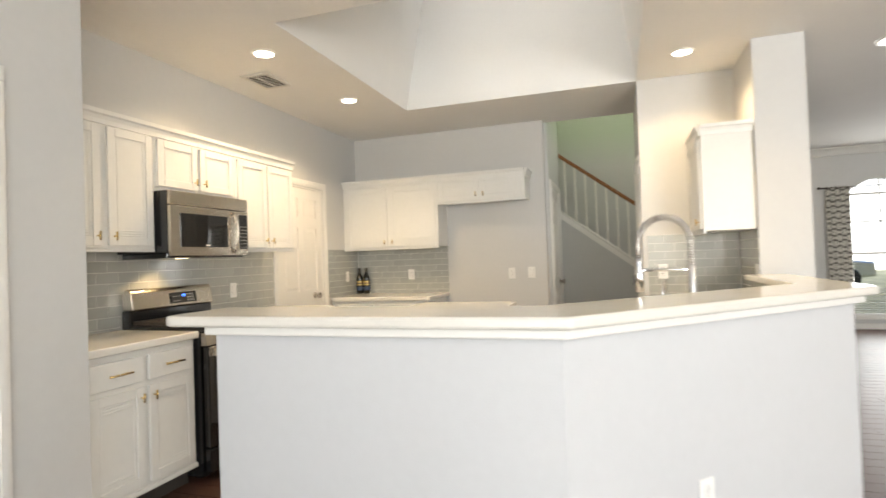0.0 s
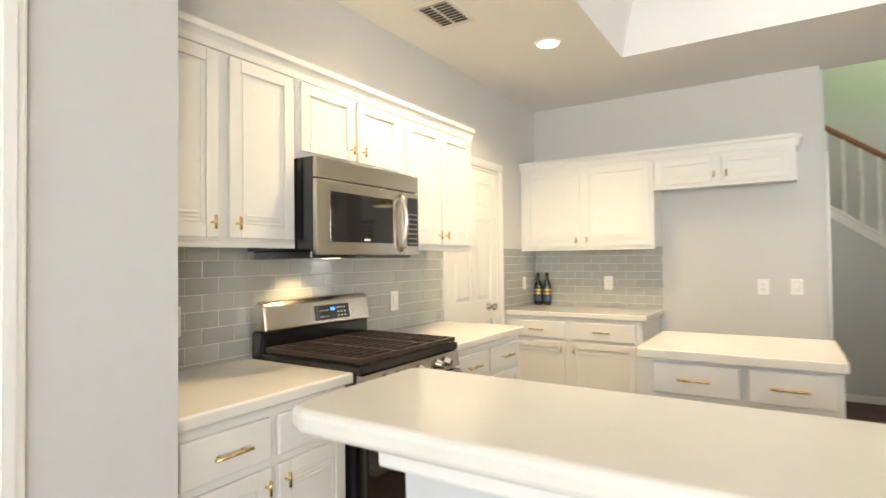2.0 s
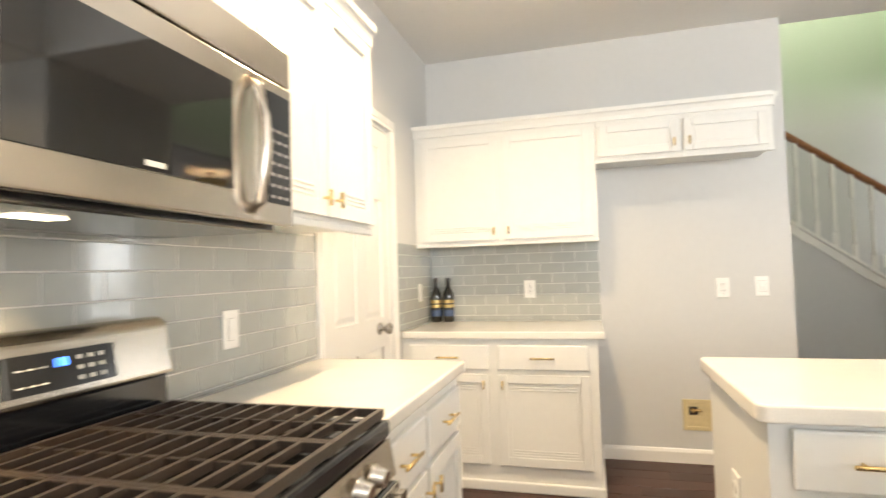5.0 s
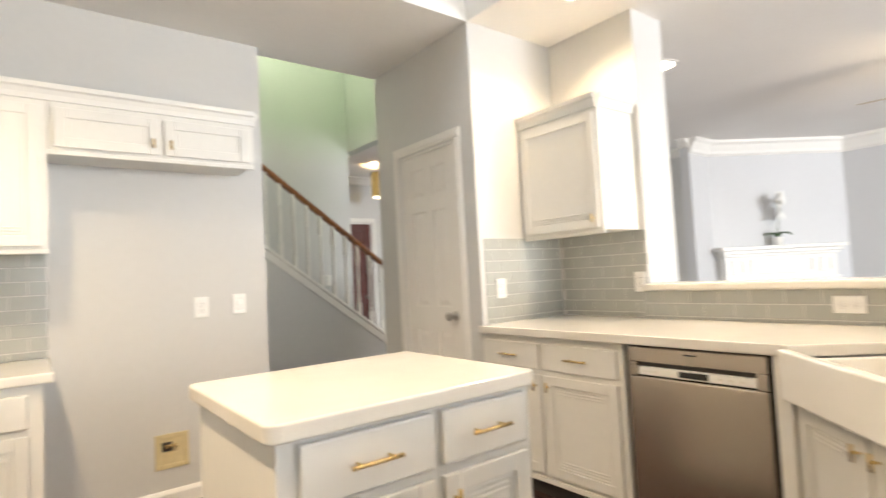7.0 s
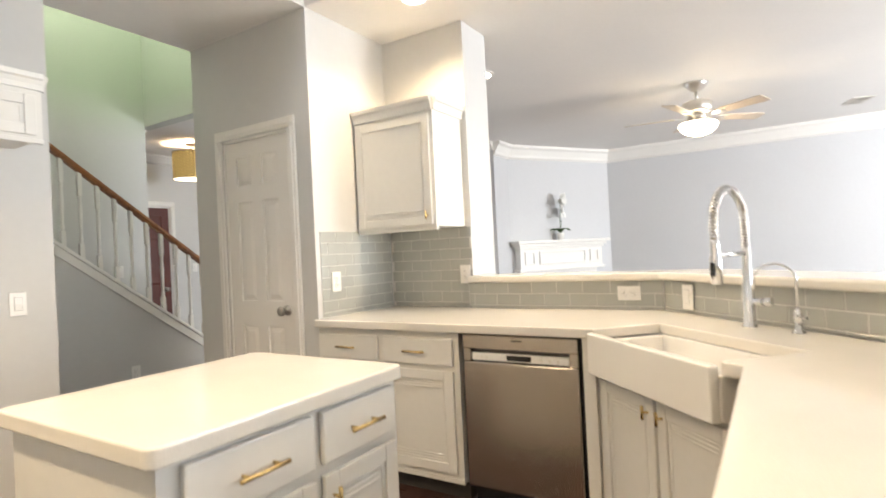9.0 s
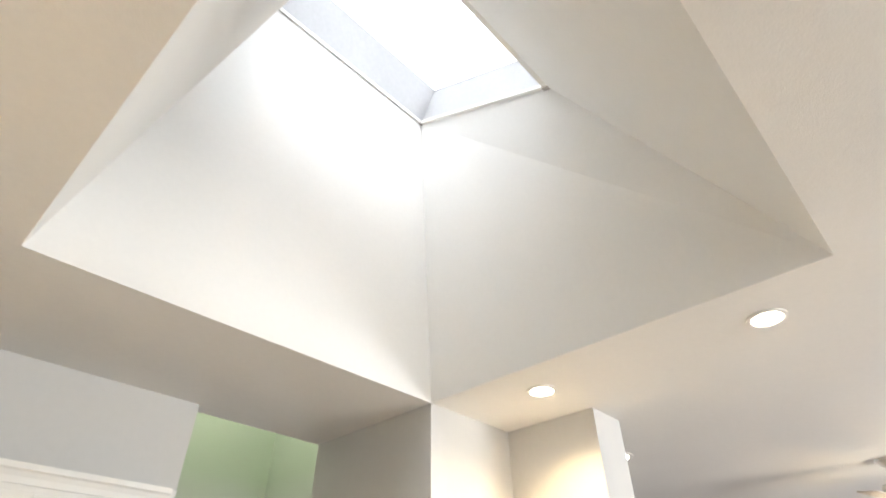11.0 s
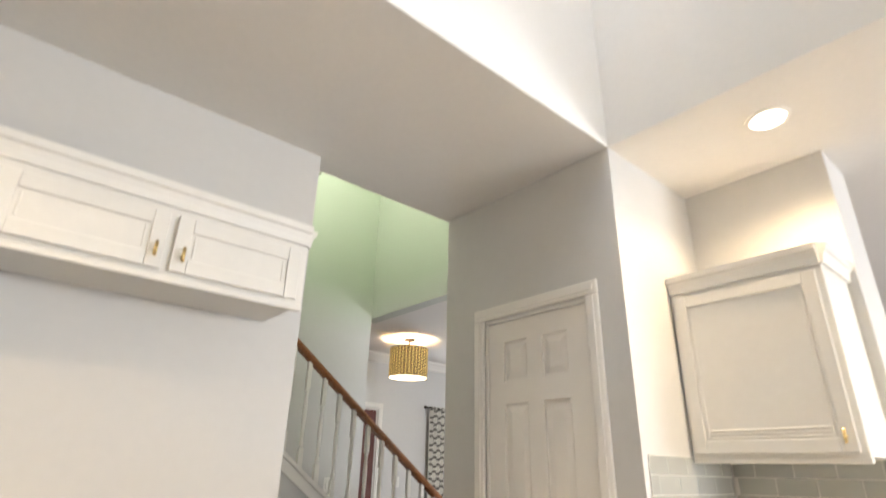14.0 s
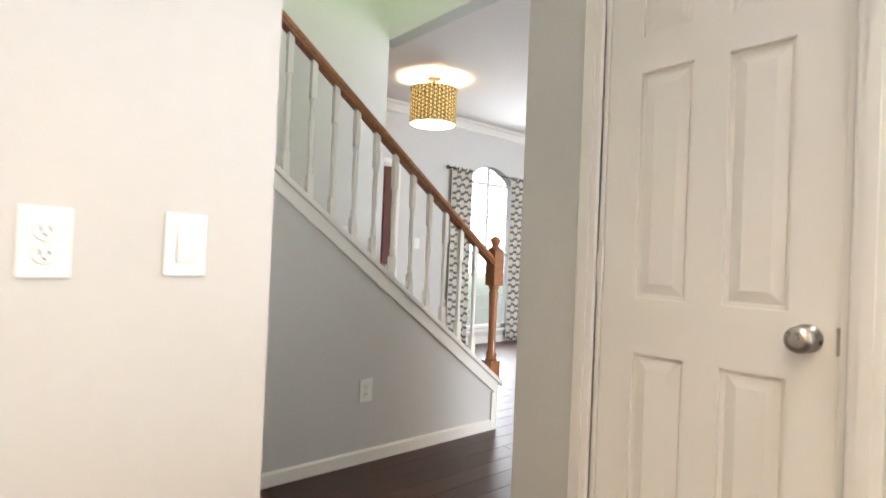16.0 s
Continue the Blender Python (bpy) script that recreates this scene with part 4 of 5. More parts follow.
for k, x in enumerate((0.400, 0.409, 0.418)):
    part("digit", box(bmesh.new(), (x, -0.0085, 0.010), (x + (0.0025 if k == 0 else 0.006), -0.0072, 0.026), lean), BLUELED, disp)
for k in range(6):
    x = 0.325 + (k % 3) * 0.022
    part("key", box(bmesh.new(), (x, -0.0082, -0.018 + (k // 3) * 0.03), (x + 0.012, -0.0072, -0.015 + (k // 3) * 0.03), lean), VENT, disp)
for k in range(9):
    x = 0.445 + (k % 3) * 0.024
    part("key", box(bmesh.new(), (x, -0.0082, -0.022 + (k // 3) * 0.02), (x + 0.009, -0.0072, -0.014 + (k // 3) * 0.02), lean), VENT, disp)

# ---- microwave ----
mw = thing("microwave", pose(-2.452, 2.014, 1.335, rz=90), "stainless over-the-range microwave hung under the cabinet", "microwave")
w, h = 0.708, 0.40
part("case", boxes(((0, 0.012, 0.02), (w, 0.415, h))), BLACK, mw, "black case")
part("underside", rounded(boxes(((0.01, 0.03, -0.012), (w - 0.01, 0.39, 0.0195))), 0.004, 1), BLACK, mw)
part("hood_lens", box(bmesh.new(), (0.20, 0.12, -0.0145), (0.27, 0.16, -0.0125)), glow("hood_lamp_lens", (1, 0.82, 0.55), 4), mw, "lit hood lamp")
part("vent_strip", rounded(box(bmesh.new(), (0, -0.010, h - 0.085), (w, 0.0115, h)), 0.004, 2), STEEL, mw, "stainless vent strip")
door = part("door", rounded(box(bmesh.new(), (0, -0.012, 0.0), (0.568, 0.0115, h - 0.090)), 0.004, 2), STEEL, mw, "stainless door")
part("window", rounded(box(bmesh.new(), (0.075, -0.0145, 0.055), (0.495, -0.0122, h - 0.135)), 0.001, 1), DARKGLASS, door, "dark glass window")
part("badge", box(bmesh.new(), (0.285, -0.0155, 0.063), (0.325, -0.0147, 0.072)), VENT, door)
part("side_panel", rounded(box(bmesh.new(), (0.572, -0.012, 0.0), (w, 0.0115, h - 0.090)), 0.004, 2), STEEL, mw)
kp = part("keypad", box(bmesh.new(), (0.612, -0.0145, 0.045), (w - 0.012, -0.0122, h - 0.115)), BLACK, mw, "black keypad")
for r in range(7):
    for c in range(3):
        part("key", box(bmesh.new(), (0.618 + c * 0.026, -0.0155, 0.055 + r * 0.024), (0.634 + c * 0.026, -0.0147, 0.062 + r * 0.024)), KEYGREY, kp)
bm = bmesh.new()
pts = [(0.553, -0.0122, 0.022), (0.553, -0.034, 0.040), (0.553, -0.046, 0.10), (0.553, -0.050, 0.155), (0.553, -0.046, 0.21), (0.553, -0.034, h - 0.13), (0.553, -0.0122, h - 0.11)]
part("handle", tube(bmesh.new(), pts, 0.0105, 10), STEELV, mw, "bowed steel handle")


# ---- small kitchen things ----
def wine_bottle(x, y, z, turn):
    o = thing("wine_bottle", pose(x, y, z, rz=turn), "dark wine bottle with gold bands on the back counter", "bottle", "wine bottles")
    part("glass", lathe(bmesh.new(), [(0.034, 0), (0.037, 0.004), (0.037, 0.175), (0.035, 0.195), (0.022, 0.222), (0.0145, 0.24), (0.0135, 0.285), (0.0155, 0.287), (0.0155, 0.297), (0.012, 0.298)], 24), BOTTLE, o)
    part("capsule", lathe(bmesh.new(), [(0.0160, 0.236), (0.0150, 0.25), (0.0142, 0.286), (0.0164, 0.287), (0.0164, 0.2985), (0.012, 0.2995)], 20), LABEL, o, "black capsule")
    part("label", lathe(bmesh.new(), [(0.0374, 0.035), (0.0376, 0.036), (0.0376, 0.165), (0.0374, 0.166)], 24), LABEL, o, "black label")
    for a, b, m in ((0.128, 0.150, GOLD), (0.098, 0.118, GOLD), (0.040, 0.082, NAVY)):
        part("label_band", lathe(bmesh.new(), [(0.0377, a), (0.0379, a + 0.001), (0.0379, b - 0.001), (0.0377, b)], 24), m, o)


wine_bottle(-2.826, 5.205, HB, 0)
wine_bottle(-2.742, 5.215, HB, 40)


def plate(m, kind, label, w=0.075, h=0.118):
    """A wall plate, its back on y = 0, looking to -y."""
    o = thing(kind, m, label, "wall plate")
    part("cover", rounded(box(bmesh.new(), (-w / 2, -0.007, -h / 2), (w / 2, -0.0003, h / 2)), 0.003, 2), PLASTIC, o)
    if kind == "light_switch":
        # Flat grey sheet stands in for the shade in the rocker gap.
        part("gap", box(bmesh.new(), (-0.0175, -0.0074, -0.0345), (0.0175, -0.0071, 0.0345)), SEAM, o, "grey sheet painting the shade of the gap round the rocker")
        bm = bmesh.new()
        side = [(-0.0075, -0.033), (-0.0090, -0.033), (-0.0122, 0.0), (-0.0095, 0.033), (-0.0075, 0.033)]
        ends = [[bm.verts.new((x, y, z)) for y, z in side] for x in (-0.0155, 0.0155)]
        bm.faces.new(ends[0])
        bm.faces.new(ends[1][::-1])
        for i in range(5):
            bm.faces.new((ends[0][i], ends[1][i], ends[1][(i + 1) % 5], ends[0][(i + 1) % 5]))
        part("rocker", bm, PLASTIC, o)
    else:
        upright = w < h
        for q in (-0.0195, 0.0195):
            xo, z = (0, q) if upright else (q * 1.25, 0)
            at = Matrix.Translation((xo, -0.0071, z)) @ Matrix.Rotation(radians(90), 4, "X")
            part("seam", lathe(bmesh.new(), [(0.0178, 0), (0.0178, 0.0004), (0.0170, 0.0005)], 20, at), SEAM, o)
            face = part("socket", lathe(bmesh.new(), [(0.0168, 0), (0.0168, 0.0024), (0.0155, 0.003)], 20, at), PLASTIC, o)
            turn = Matrix.Translation((xo, 0, z)) @ (Matrix() if upright else Matrix.Rotation(radians(90), 4, "Y"))
            for dx, hh in ((-0.0064, 0.0045), (0.0064, 0.0038)):
                part("slot", box(bmesh.new(), (dx - 0.0013, -0.0106, 0.003 - hh), (dx + 0.0013, -0.0102, 0.003 + hh), turn), SLOT, face)
            part("ground_hole", lathe(bmesh.new(), [(0.0024, 0), (0.0024, 0.0004)], 10, turn @ Matrix.Translation((0, -0.0102, -0.0075)) @ Matrix.Rotation(radians(90), 4, "X")), SLOT, face)
        part("screw", lathe(bmesh.new(), [(0.0032, 0), (0.0032, 0.001), (0.002, 0.0014)], 10, Matrix.Translation((0, -0.0071, 0)) @ Matrix.Rotation(radians(90), 4, "X")), VENT, o)
    return o


plate(pose(-1.015, YB, 1.075), "power_outlet", "white duplex outlet on the fridge recess wall")
plate(pose(-0.80, YB, 1.080), "light_switch", "white rocker switch on the fridge recess wall")
plate(pose(-2.19, YB - 0.009, 1.09), "power_outlet", "white outlet on the back tile splash")
plate(pose(XW + 0.009, 3.065, 1.065, rz=90), "light_switch", "white switch on the tile splash past the range")
plate(pose(XW + 0.009, 1.665, 1.08, rz=90), "power_outlet", "white outlet on the tile splash by the wing wall")
plate(pose(0.45, 4.30 - 0.009, 1.09), "power_outlet", "white outlet on the nook tile")
plate(pose(1.03 - 0.009, 3.71, 1.09, rz=-90), "power_outlet", "white outlet beside the pillar")
plate(pose(0.956, 2.69, 0.972, rz=-90), "power_outlet", "wide white outlet on the bar tile", 0.118, 0.075)
plate(pose(0.818, 2.385, 0.965, rz=-135), "light_switch", "white switch plate behind the sink")
plate(pose(0.44, 6.53, 0.37), "power_outlet", "white outlet low on the stair knee wall")
plate(pose(0.90, 7.60, 1.20), "light_switch", "white switch on the stair wall")
plate(pose(2.62, FY, 1.20), "light_switch", "white switch beside the front door")
plate(pose(0.37, 1.555, 0.40, rz=45), "power_outlet", "white outlet low on the bar wall")
plate(pose(-1.420, 3.32, 0.58, rz=-90), "power_outlet", "white outlet on the island side")
plate(pose(XW + 0.0, 5.0, 1.09, rz=90), "light_switch", "white switch beside the closet door")

wb = thing("water_box", pose(-1.19, YB, 0.295), "recessed yellowed ice maker water box in the wall", "water box")
part("flange", rounded(boxes(((-0.085, -0.008, -0.095), (-0.062, -0.0003, 0.095)), ((0.062, -0.008, -0.095), (0.085, -0.0003, 0.095)), ((-0.062, -0.008, 0.070), (0.062, -0.0003, 0.095)), ((-0.062, -0.008, -0.095), (0.062, -0.0003, -0.070))), 0.002, 1), YELLOW, wb)
part("back", box(bmesh.new(), (-0.062, -0.0022, -0.070), (0.062, -0.0004, 0.070)), YELLOW, wb)
part("drain_hole", box(bmesh.new(), (-0.050, -0.0040, 0.000), (0.000, -0.0024, 0.050)), SLOT, wb)
part("lower_lip", box(bmesh.new(), (-0.062, -0.005, -0.070), (0.062, -0.0024, -0.01)), YELLOW, wb)
part("valve", tube(tube(bmesh.new(), [(-0.03, -0.018, 0.03), (0.02, -0.018, 0.03)], 0.008, 8), [(-0.03, -0.012, 0.03), (-0.03, -0.03, 0.03)], 0.012, 8), BRASS, wb)


def can_light(x, y, r=0.085):
    o = thing("recessed_light", pose(x, y, CE), "lit round recessed ceiling light with white trim", "ceiling light", "recessed lights")
    bm = bmesh.new()
    n = 28
    ring = [[bm.verts.new((q * math.cos(2 * math.pi * k / n), q * math.sin(2 * math.pi * k / n), z)) for k in range(n)] for q, z in ((r, -0.0005), (r, -0.007), (r * 0.80, -0.009), (r * 0.78, -0.002))]
    for a, b in zip(ring, ring[1:]):
        for k in range(n):
            bm.faces.new((a[k], a[(k + 1) % n], b[(k + 1) % n], b[k]))
    part("trim_ring", bm, TRIM, o)
    part("lens", lathe(bmesh.new(), [(r * 0.77, -0.001), (r * 0.77, -0.005), (r * 0.5, -0.006)], 28), LAMPGLASS, o, "glowing lens")


for x, y in CANS:
    can_light(x, y)
can_light(2.05, 4.08, 0.14)


def vent(m, w, d, slats, label):
    o = thing("ceiling_vent", m, label, "vent")
    part("frame", rounded(boxes(((-w / 2, -d / 2, -0.010), (w / 2, -d / 2 + 0.03, -0.0005)), ((-w / 2, d / 2 - 0.03, -0.010), (w / 2, d / 2, -0.0005)), ((-w / 2, -d / 2 + 0.03, -0.010), (-w / 2 + 0.03, d / 2 - 0.03, -0.0005)), ((w / 2 - 0.03, -d / 2 + 0.03, -0.010), (w / 2, d / 2 - 0.03, -0.0005))), 0.003, 1), VENT, o)
    # Dark sheet stands in for the shade inside the duct.
    part("backing", box(bmesh.new(), (-w / 2 + 0.03, -d / 2 + 0.03, -0.002), (w / 2 - 0.03, d / 2 - 0.03, -0.0006)), VENTDARK, o)
    for k in range(slats):
        y = -d / 2 + 0.04 + (d - 0.08) * k / (slats - 1)
        part("slat", box(bmesh.new(), (-w / 2 + 0.03, -0.007, -0.001), (w / 2 - 0.03, 0.007, 0.001), Matrix.Translation((0, y, -0.009)) @ Matrix.Rotation(radians(35), 4, "X")), VENT, o)
    part("bar", box(bmesh.new(), (-0.006, -d / 2 + 0.03, -0.016), (0.006, d / 2 - 0.03, -0.012)), VENT, o)


vent(pose(-2.475, 3.04, CE), 0.24, 0.33, 9, "white ceiling air vent with slanted slats")
vent(pose(5.58, 1.15, CE, rz=15), 0.34, 0.20, 6, "white living room ceiling vent")

# ---- stairs ----
KY = 6.53
SL = (1.41 - 0.31) / 1.47                      # fall of the stair to each metre
capz = lambda x: 0.31 + (1.44 - x) * SL       # noqa: E731
bm = bmesh.new()
poly = [(1.40, 0), (1.40, capz(1.40) - 0.035), (-2.99, capz(-2.99) - 0.035), (-2.99, 0)]
fr = [bm.verts.new((x, KY, z)) for x, z in poly]
bk = [bm.verts.new((x, KY + 0.11, z)) for x, z in poly]
bm.faces.new(fr)
bm.faces.new(bk[::-1])
for i in range(4):
    bm.faces.new((fr[i], bk[i], bk[(i + 1) % 4], fr[(i + 1) % 4]))
structure("wall_stair_knee", bm, WALL, "grey sloping knee wall under the stair rail")
ang = math.atan(SL)


def sloped(bm, x0, x1, lift, y0, y1, thick):
    """A bar along the stair slope, its top lift above the cap line."""
    v = []
    for y in (y0, y1):
        for x, dz in ((x0, 0), (x1, 0), (x1, -thick), (x0, -thick)):
            v.append(bm.verts.new((x, y, capz(x) + lift + dz)))
    for f in ((0, 1, 2, 3), (7, 6, 5, 4), (0, 4, 5, 1), (2, 6, 7, 3), (1, 5, 6, 2), (3, 7, 4, 0)):
        bm.faces.new([v[i] for i in f])
    return bm


stair = thing("staircase", pose(0, 0, 0), "staircase with white balusters and a golden oak handrail", "staircase")
part("cap", rounded(sloped(bmesh.new(), -2.99, 1.455, 0.0, KY - 0.025, KY + 0.135, 0.034), 0.006, 2), TRIM, stair, "white sloping cap")
part("cap_moulding", sloped(bmesh.new(), -2.99, 1.42, -0.036, KY - 0.014, KY - 0.0005, 0.075), TRIM, stair)
part("end_trim", box(bmesh.new(), (1.372, KY - 0.013, 0.0), (1.418, KY - 0.0005, capz(1.41) - 0.10)), TRIM, stair)
part("end_board", box(bmesh.new(), (1.4005, KY, 0.0), (1.418, KY + 0.115, capz(1.41) - 0.04)), TRIM, stair)
bm = bmesh.new()
run_profile(bm, (-2.99, KY), (1.37, KY), [(0, 0), (0.014, 0), (0.014, 0.058), (0, 0.066)], -1)
part("knee_baseboard", bm, TRIM, stair)
part("handrail", rounded(sloped(sloped(bmesh.new(), -2.99, 1.40, 0.735, KY + 0.025, KY + 0.085, 0.055), -2.99, 1.40, 0.712, KY + 0.015, KY + 0.095, 0.02), 0.008, 2), OAK, stair, "golden oak handrail")
first = None
for k in range(28):
    x = 1.24 - k * 0.1265
    if x < -2.9:
        break
    b = bmesh.new()
    s = 0.016
    z0, z1 = 0.0, 0.685
    box(b, (-s, -s, z0 - 0.012), (s, s, 0.13))
    lathe(b, [(0.016, 0.13), (0.011, 0.145), (0.017, 0.16), (0.010, 0.18), (0.014, 0.30), (0.0155, 0.38), (0.011, 0.47), (0.015, 0.482), (0.011, 0.50)], 10)
    box(b, (-s * 0.9, -s * 0.9, 0.50), (s * 0.9, s * 0.9, z1))
    if first is None:
        first = part("baluster", b, TRIM, stair)
        first.location = (x, KY + 0.055, capz(x))
    else:
        b.free()
        c = first.copy()
        scene.collection.objects.link(c)
        c.location = (x, KY + 0.055, capz(x))
bm = bmesh.new()
q = 0.042
for a, b, s in ((0.30, 0.42, q), (0.90, 1.13, q)):
    box(bm, (-s, -s, a), (s, s, b))
rounded(bm, 0.005, 2)
lathe(bm, [(0.040, 0.42), (0.030, 0.44), (0.036, 0.455), (0.026, 0.48), (0.024, 0.60), (0.028, 0.80), (0.032, 0.85), (0.024, 0.87), (0.034, 0.885), (0.036, 0.90)], 18)
lathe(bm, [(0.045, 1.13), (0.045, 1.14), (0.022, 1.15), (0.026, 1.17), (0.036, 1.185), (0.030, 1.205), (0.012, 1.215)], 18)
part("newel_post", bm, OAK, stair, "turned golden oak newel post").location = (1.425, KY + 0.06, 0.0)
for k in range(16):
    x = 1.38 - k * 0.25
    part("step", boxes(((x - 0.275, KY + 0.112, max(0, 0.187 * k - 0.02)), (x, 7.598, 0.187 * (k + 1)))), FLOOR, stair, "dark wooden step")

# chandelier in the stairwell, only its near lamp in view
ch = thing("stair_chandelier", pose(-0.11, 6.75, 5.3), "dark metal stairwell chandelier with a white glass lamp", "chandelier")
part("rod", tube(bmesh.new(), [(0, 0, 0), (0, 0, -1.80)], 0.010, 8), BRONZE, ch)
part("arm", tube(bmesh.new(), [(0, 0, -1.78), (0.08, 0, -1.84), (0.15, 0, -1.81), (0.19, 0, -1.75), (0.20, 0, -1.69)], 0.009, 8), BRONZE, ch)
part("cup", lathe(bmesh.new(), [(0.012, -1.705), (0.034, -1.69), (0.036, -1.682)], 16, Matrix.Translation((0.20, 0, 0))), BRONZE, ch)
part("lamp_glass", lathe(bmesh.new(), [(0.03, -1.68), (0.055, -1.65), (0.065, -1.58), (0.06, -1.52), (0.05, -1.51)], 18, Matrix.Translation((0.20, 0, 0))), LAMPGLASS, ch, "glowing white glass lamp")

# ---- foyer and dining room ----
pn = thing("pendant_lamp", pose(2.03, 8.03, CE), "drum pendant lamp with a gold lattice shade, lit", "pendant lamp")
part("canopy", lathe(bmesh.new(), [(0.065, -0.001), (0.065, -0.012), (0.05, -0.02), (0.01, -0.022)], 22), BRONZE, pn)
part("rod", tube(bmesh.new(), [(0, 0, -0.02), (0, 0, -0.16)], 0.006, 8), BRONZE, pn)
bm = bmesh.new()
uvl = bm.loops.layers.uv.new("UVMap")
n = 48
for k in range(n):
    a0, a1 = (2 * math.pi * q / n for q in (k, k + 1))
    v = [bm.verts.new((0.215 * math.cos(a), 0.215 * math.sin(a), z)) for a, z in ((a0, -0.43), (a1, -0.43), (a1, -0.11), (a0, -0.11))]
    f = bm.faces.new(v)
    for lp, uvc in zip(f.loops, ((k * 0.75, 0), (k * 0.75 + 0.75, 0), (k * 0.75 + 0.75, 9), (k * 0.75, 9))):
        lp[uvl].uv = uvc
bmesh.ops.remove_doubles(bm, verts=bm.verts, dist=0.0001)
sh = part("shade", bm, SHADECLOTH, pn, "gold lattice fabric drum shade")
sol = sh.modifiers.new("thick", "SOLIDIFY")
sol.thickness = 0.004
part("diffuser", lathe(bmesh.new(), [(0.208, -0.428), (0.208, -0.422), (0.1, -0.420)], 40), SHADEGLOW, pn, "glowing diffuser disc")
for z in (-0.43, -0.11):
    part("shade_ring", tube(bmesh.new(), [(0.216 * math.cos(2 * math.pi * k / 40), 0.216 * math.sin(2 * math.pi * k / 40), z) for k in range(41)], 0.004, 6), BRONZE, pn)
part("spider", boxes(((-0.21, -0.003, -0.165), (0.21, 0.003, -0.159)), ((-0.003, -0.21, -0.165), (0.003, 0.21, -0.159))), BRONZE, pn)

win = tagged(thing("window_dining", pose(WINX0, FY, 0), "tall white arched window with blinds", "window"), kind="structure")
ww = WINX1 - WINX0
part("window_sill", rounded(box(bmesh.new(), (-0.05, -0.045, WINZ0 - 0.032), (ww + 0.05, -0.001, WINZ0)), 0.006, 2), TRIM, win)
part("window_frame", boxes(((0.0, 0.03, WINZ0), (0.035, 0.08, WINZ1)), ((ww - 0.035, 0.03, WINZ0), (ww, 0.08, WINZ1)), ((0.035, 0.03, WINZ0), (ww - 0.035, 0.08, WINZ0 + 0.04)), ((0.035, 0.03, WINZ1 - 0.03), (ww - 0.035, 0.08, WINZ1)), ((0.035, 0.04, 1.10), (ww - 0.035, 0.075, 1.135)), ((ww / 2 - 0.012, 0.045, WINZ1), (ww / 2 + 0.012, 0.07, WINZ1 + 0.19)), ((ww / 2 - 0.01, 0.045, 1.135), (ww / 2 + 0.01, 0.07, WINZ1 - 0.03)), ((0.035, 0.045, 1.58), (ww - 0.035, 0.07, 1.60))), TRIM, win)
p = part("pane", box(bmesh.new(), (0.03, 0.055, WINZ0 + 0.03), (ww - 0.03, 0.059, WINZ1 + 0.19)), PANE, win)
p.visible_shadow = False
for k in range(16):
    part("blind_slat", box(bmesh.new(), (0.04, -0.012, -0.001), (ww - 0.04, 0.012, 0.001), Matrix.Translation((0, 0.018, WINZ0 + 0.03 + k * 0.026)) @ Matrix.Rotation(radians(-20), 4, "X")), PLASTIC, win)
rod = thing("curtain_rod", pose(0, FY - 0.07, 2.11), "thin dark metal curtain rod", "curtain rod")
part("rod", tube(bmesh.new(), [(2.98, 0, 0), (4.55, 0, 0)], 0.008, 8), BRONZE, rod)
for x in (2.98, 4.55):
    part("finial", lathe(bmesh.new(), [(0.008, -0.02), (0.022, -0.005), (0.022, 0.008), (0.01, 0.02)], 12, Matrix.Translation((x, 0, 0)) @ Matrix.Rotation(radians(90), 4, "Y")), BRONZE, rod)
for x in (3.04, 4.50):
    part("bracket", box(bmesh.new(), (x - 0.006, -0.004, -0.012), (x + 0.006, 0.0695, 0.0)), BRONZE, rod)


def curtain(x0, x1):
    bm = bmesh.new()
    uvl = bm.loops.layers.uv.new("UVMap")
    n = 40
    cols = []
    for k in range(n + 1):
        s = k / n
        x = x0 + (x1 - x0) * s
        cols.append([bm.verts.new((x, 0.028 * math.sin(s * 5 * 2 * math.pi) * (1 - 0.35 * j / 8), 2.125 - 2.105 * j / 8)) for j in range(9)])
    for k in range(n):
        for j in range(8):
            f = bm.faces.new((cols[k][j], cols[k][j + 1], cols[k + 1][j + 1], cols[k + 1][j]))
            f.smooth = True
            for lp, (kk, jj) in zip(f.loops, ((k, j), (k, j + 1), (k + 1, j + 1), (k + 1, j))):
                lp[uvl].uv = (kk / n * 5, (2.105 * jj / 8) / 0.17)
    o = thing("curtain", pose(0, FY - 0.075, 0), "grey curtain with a dark linked-oval pattern", "curtain", "window curtains")
    c = part("cloth", bm, CURTAIN, o)
    s = c.modifiers.new("thick", "SOLIDIFY")
    s.thickness = 0.004
    for k in range(6):
        x = x0 + (x1 - x0) * (k + 0.5) / 6
        part("ring", tube(bmesh.new(), [(x, 0.005 + 0.018 * math.cos(2 * math.pi * q / 14), 2.11 + 0.018 * math.sin(2 * math.pi * q / 14)) for q in range(15)], 0.003, 5), BRONZE, o)


curtain(3.06, 3.37)
curtain(4.08, 4.42)


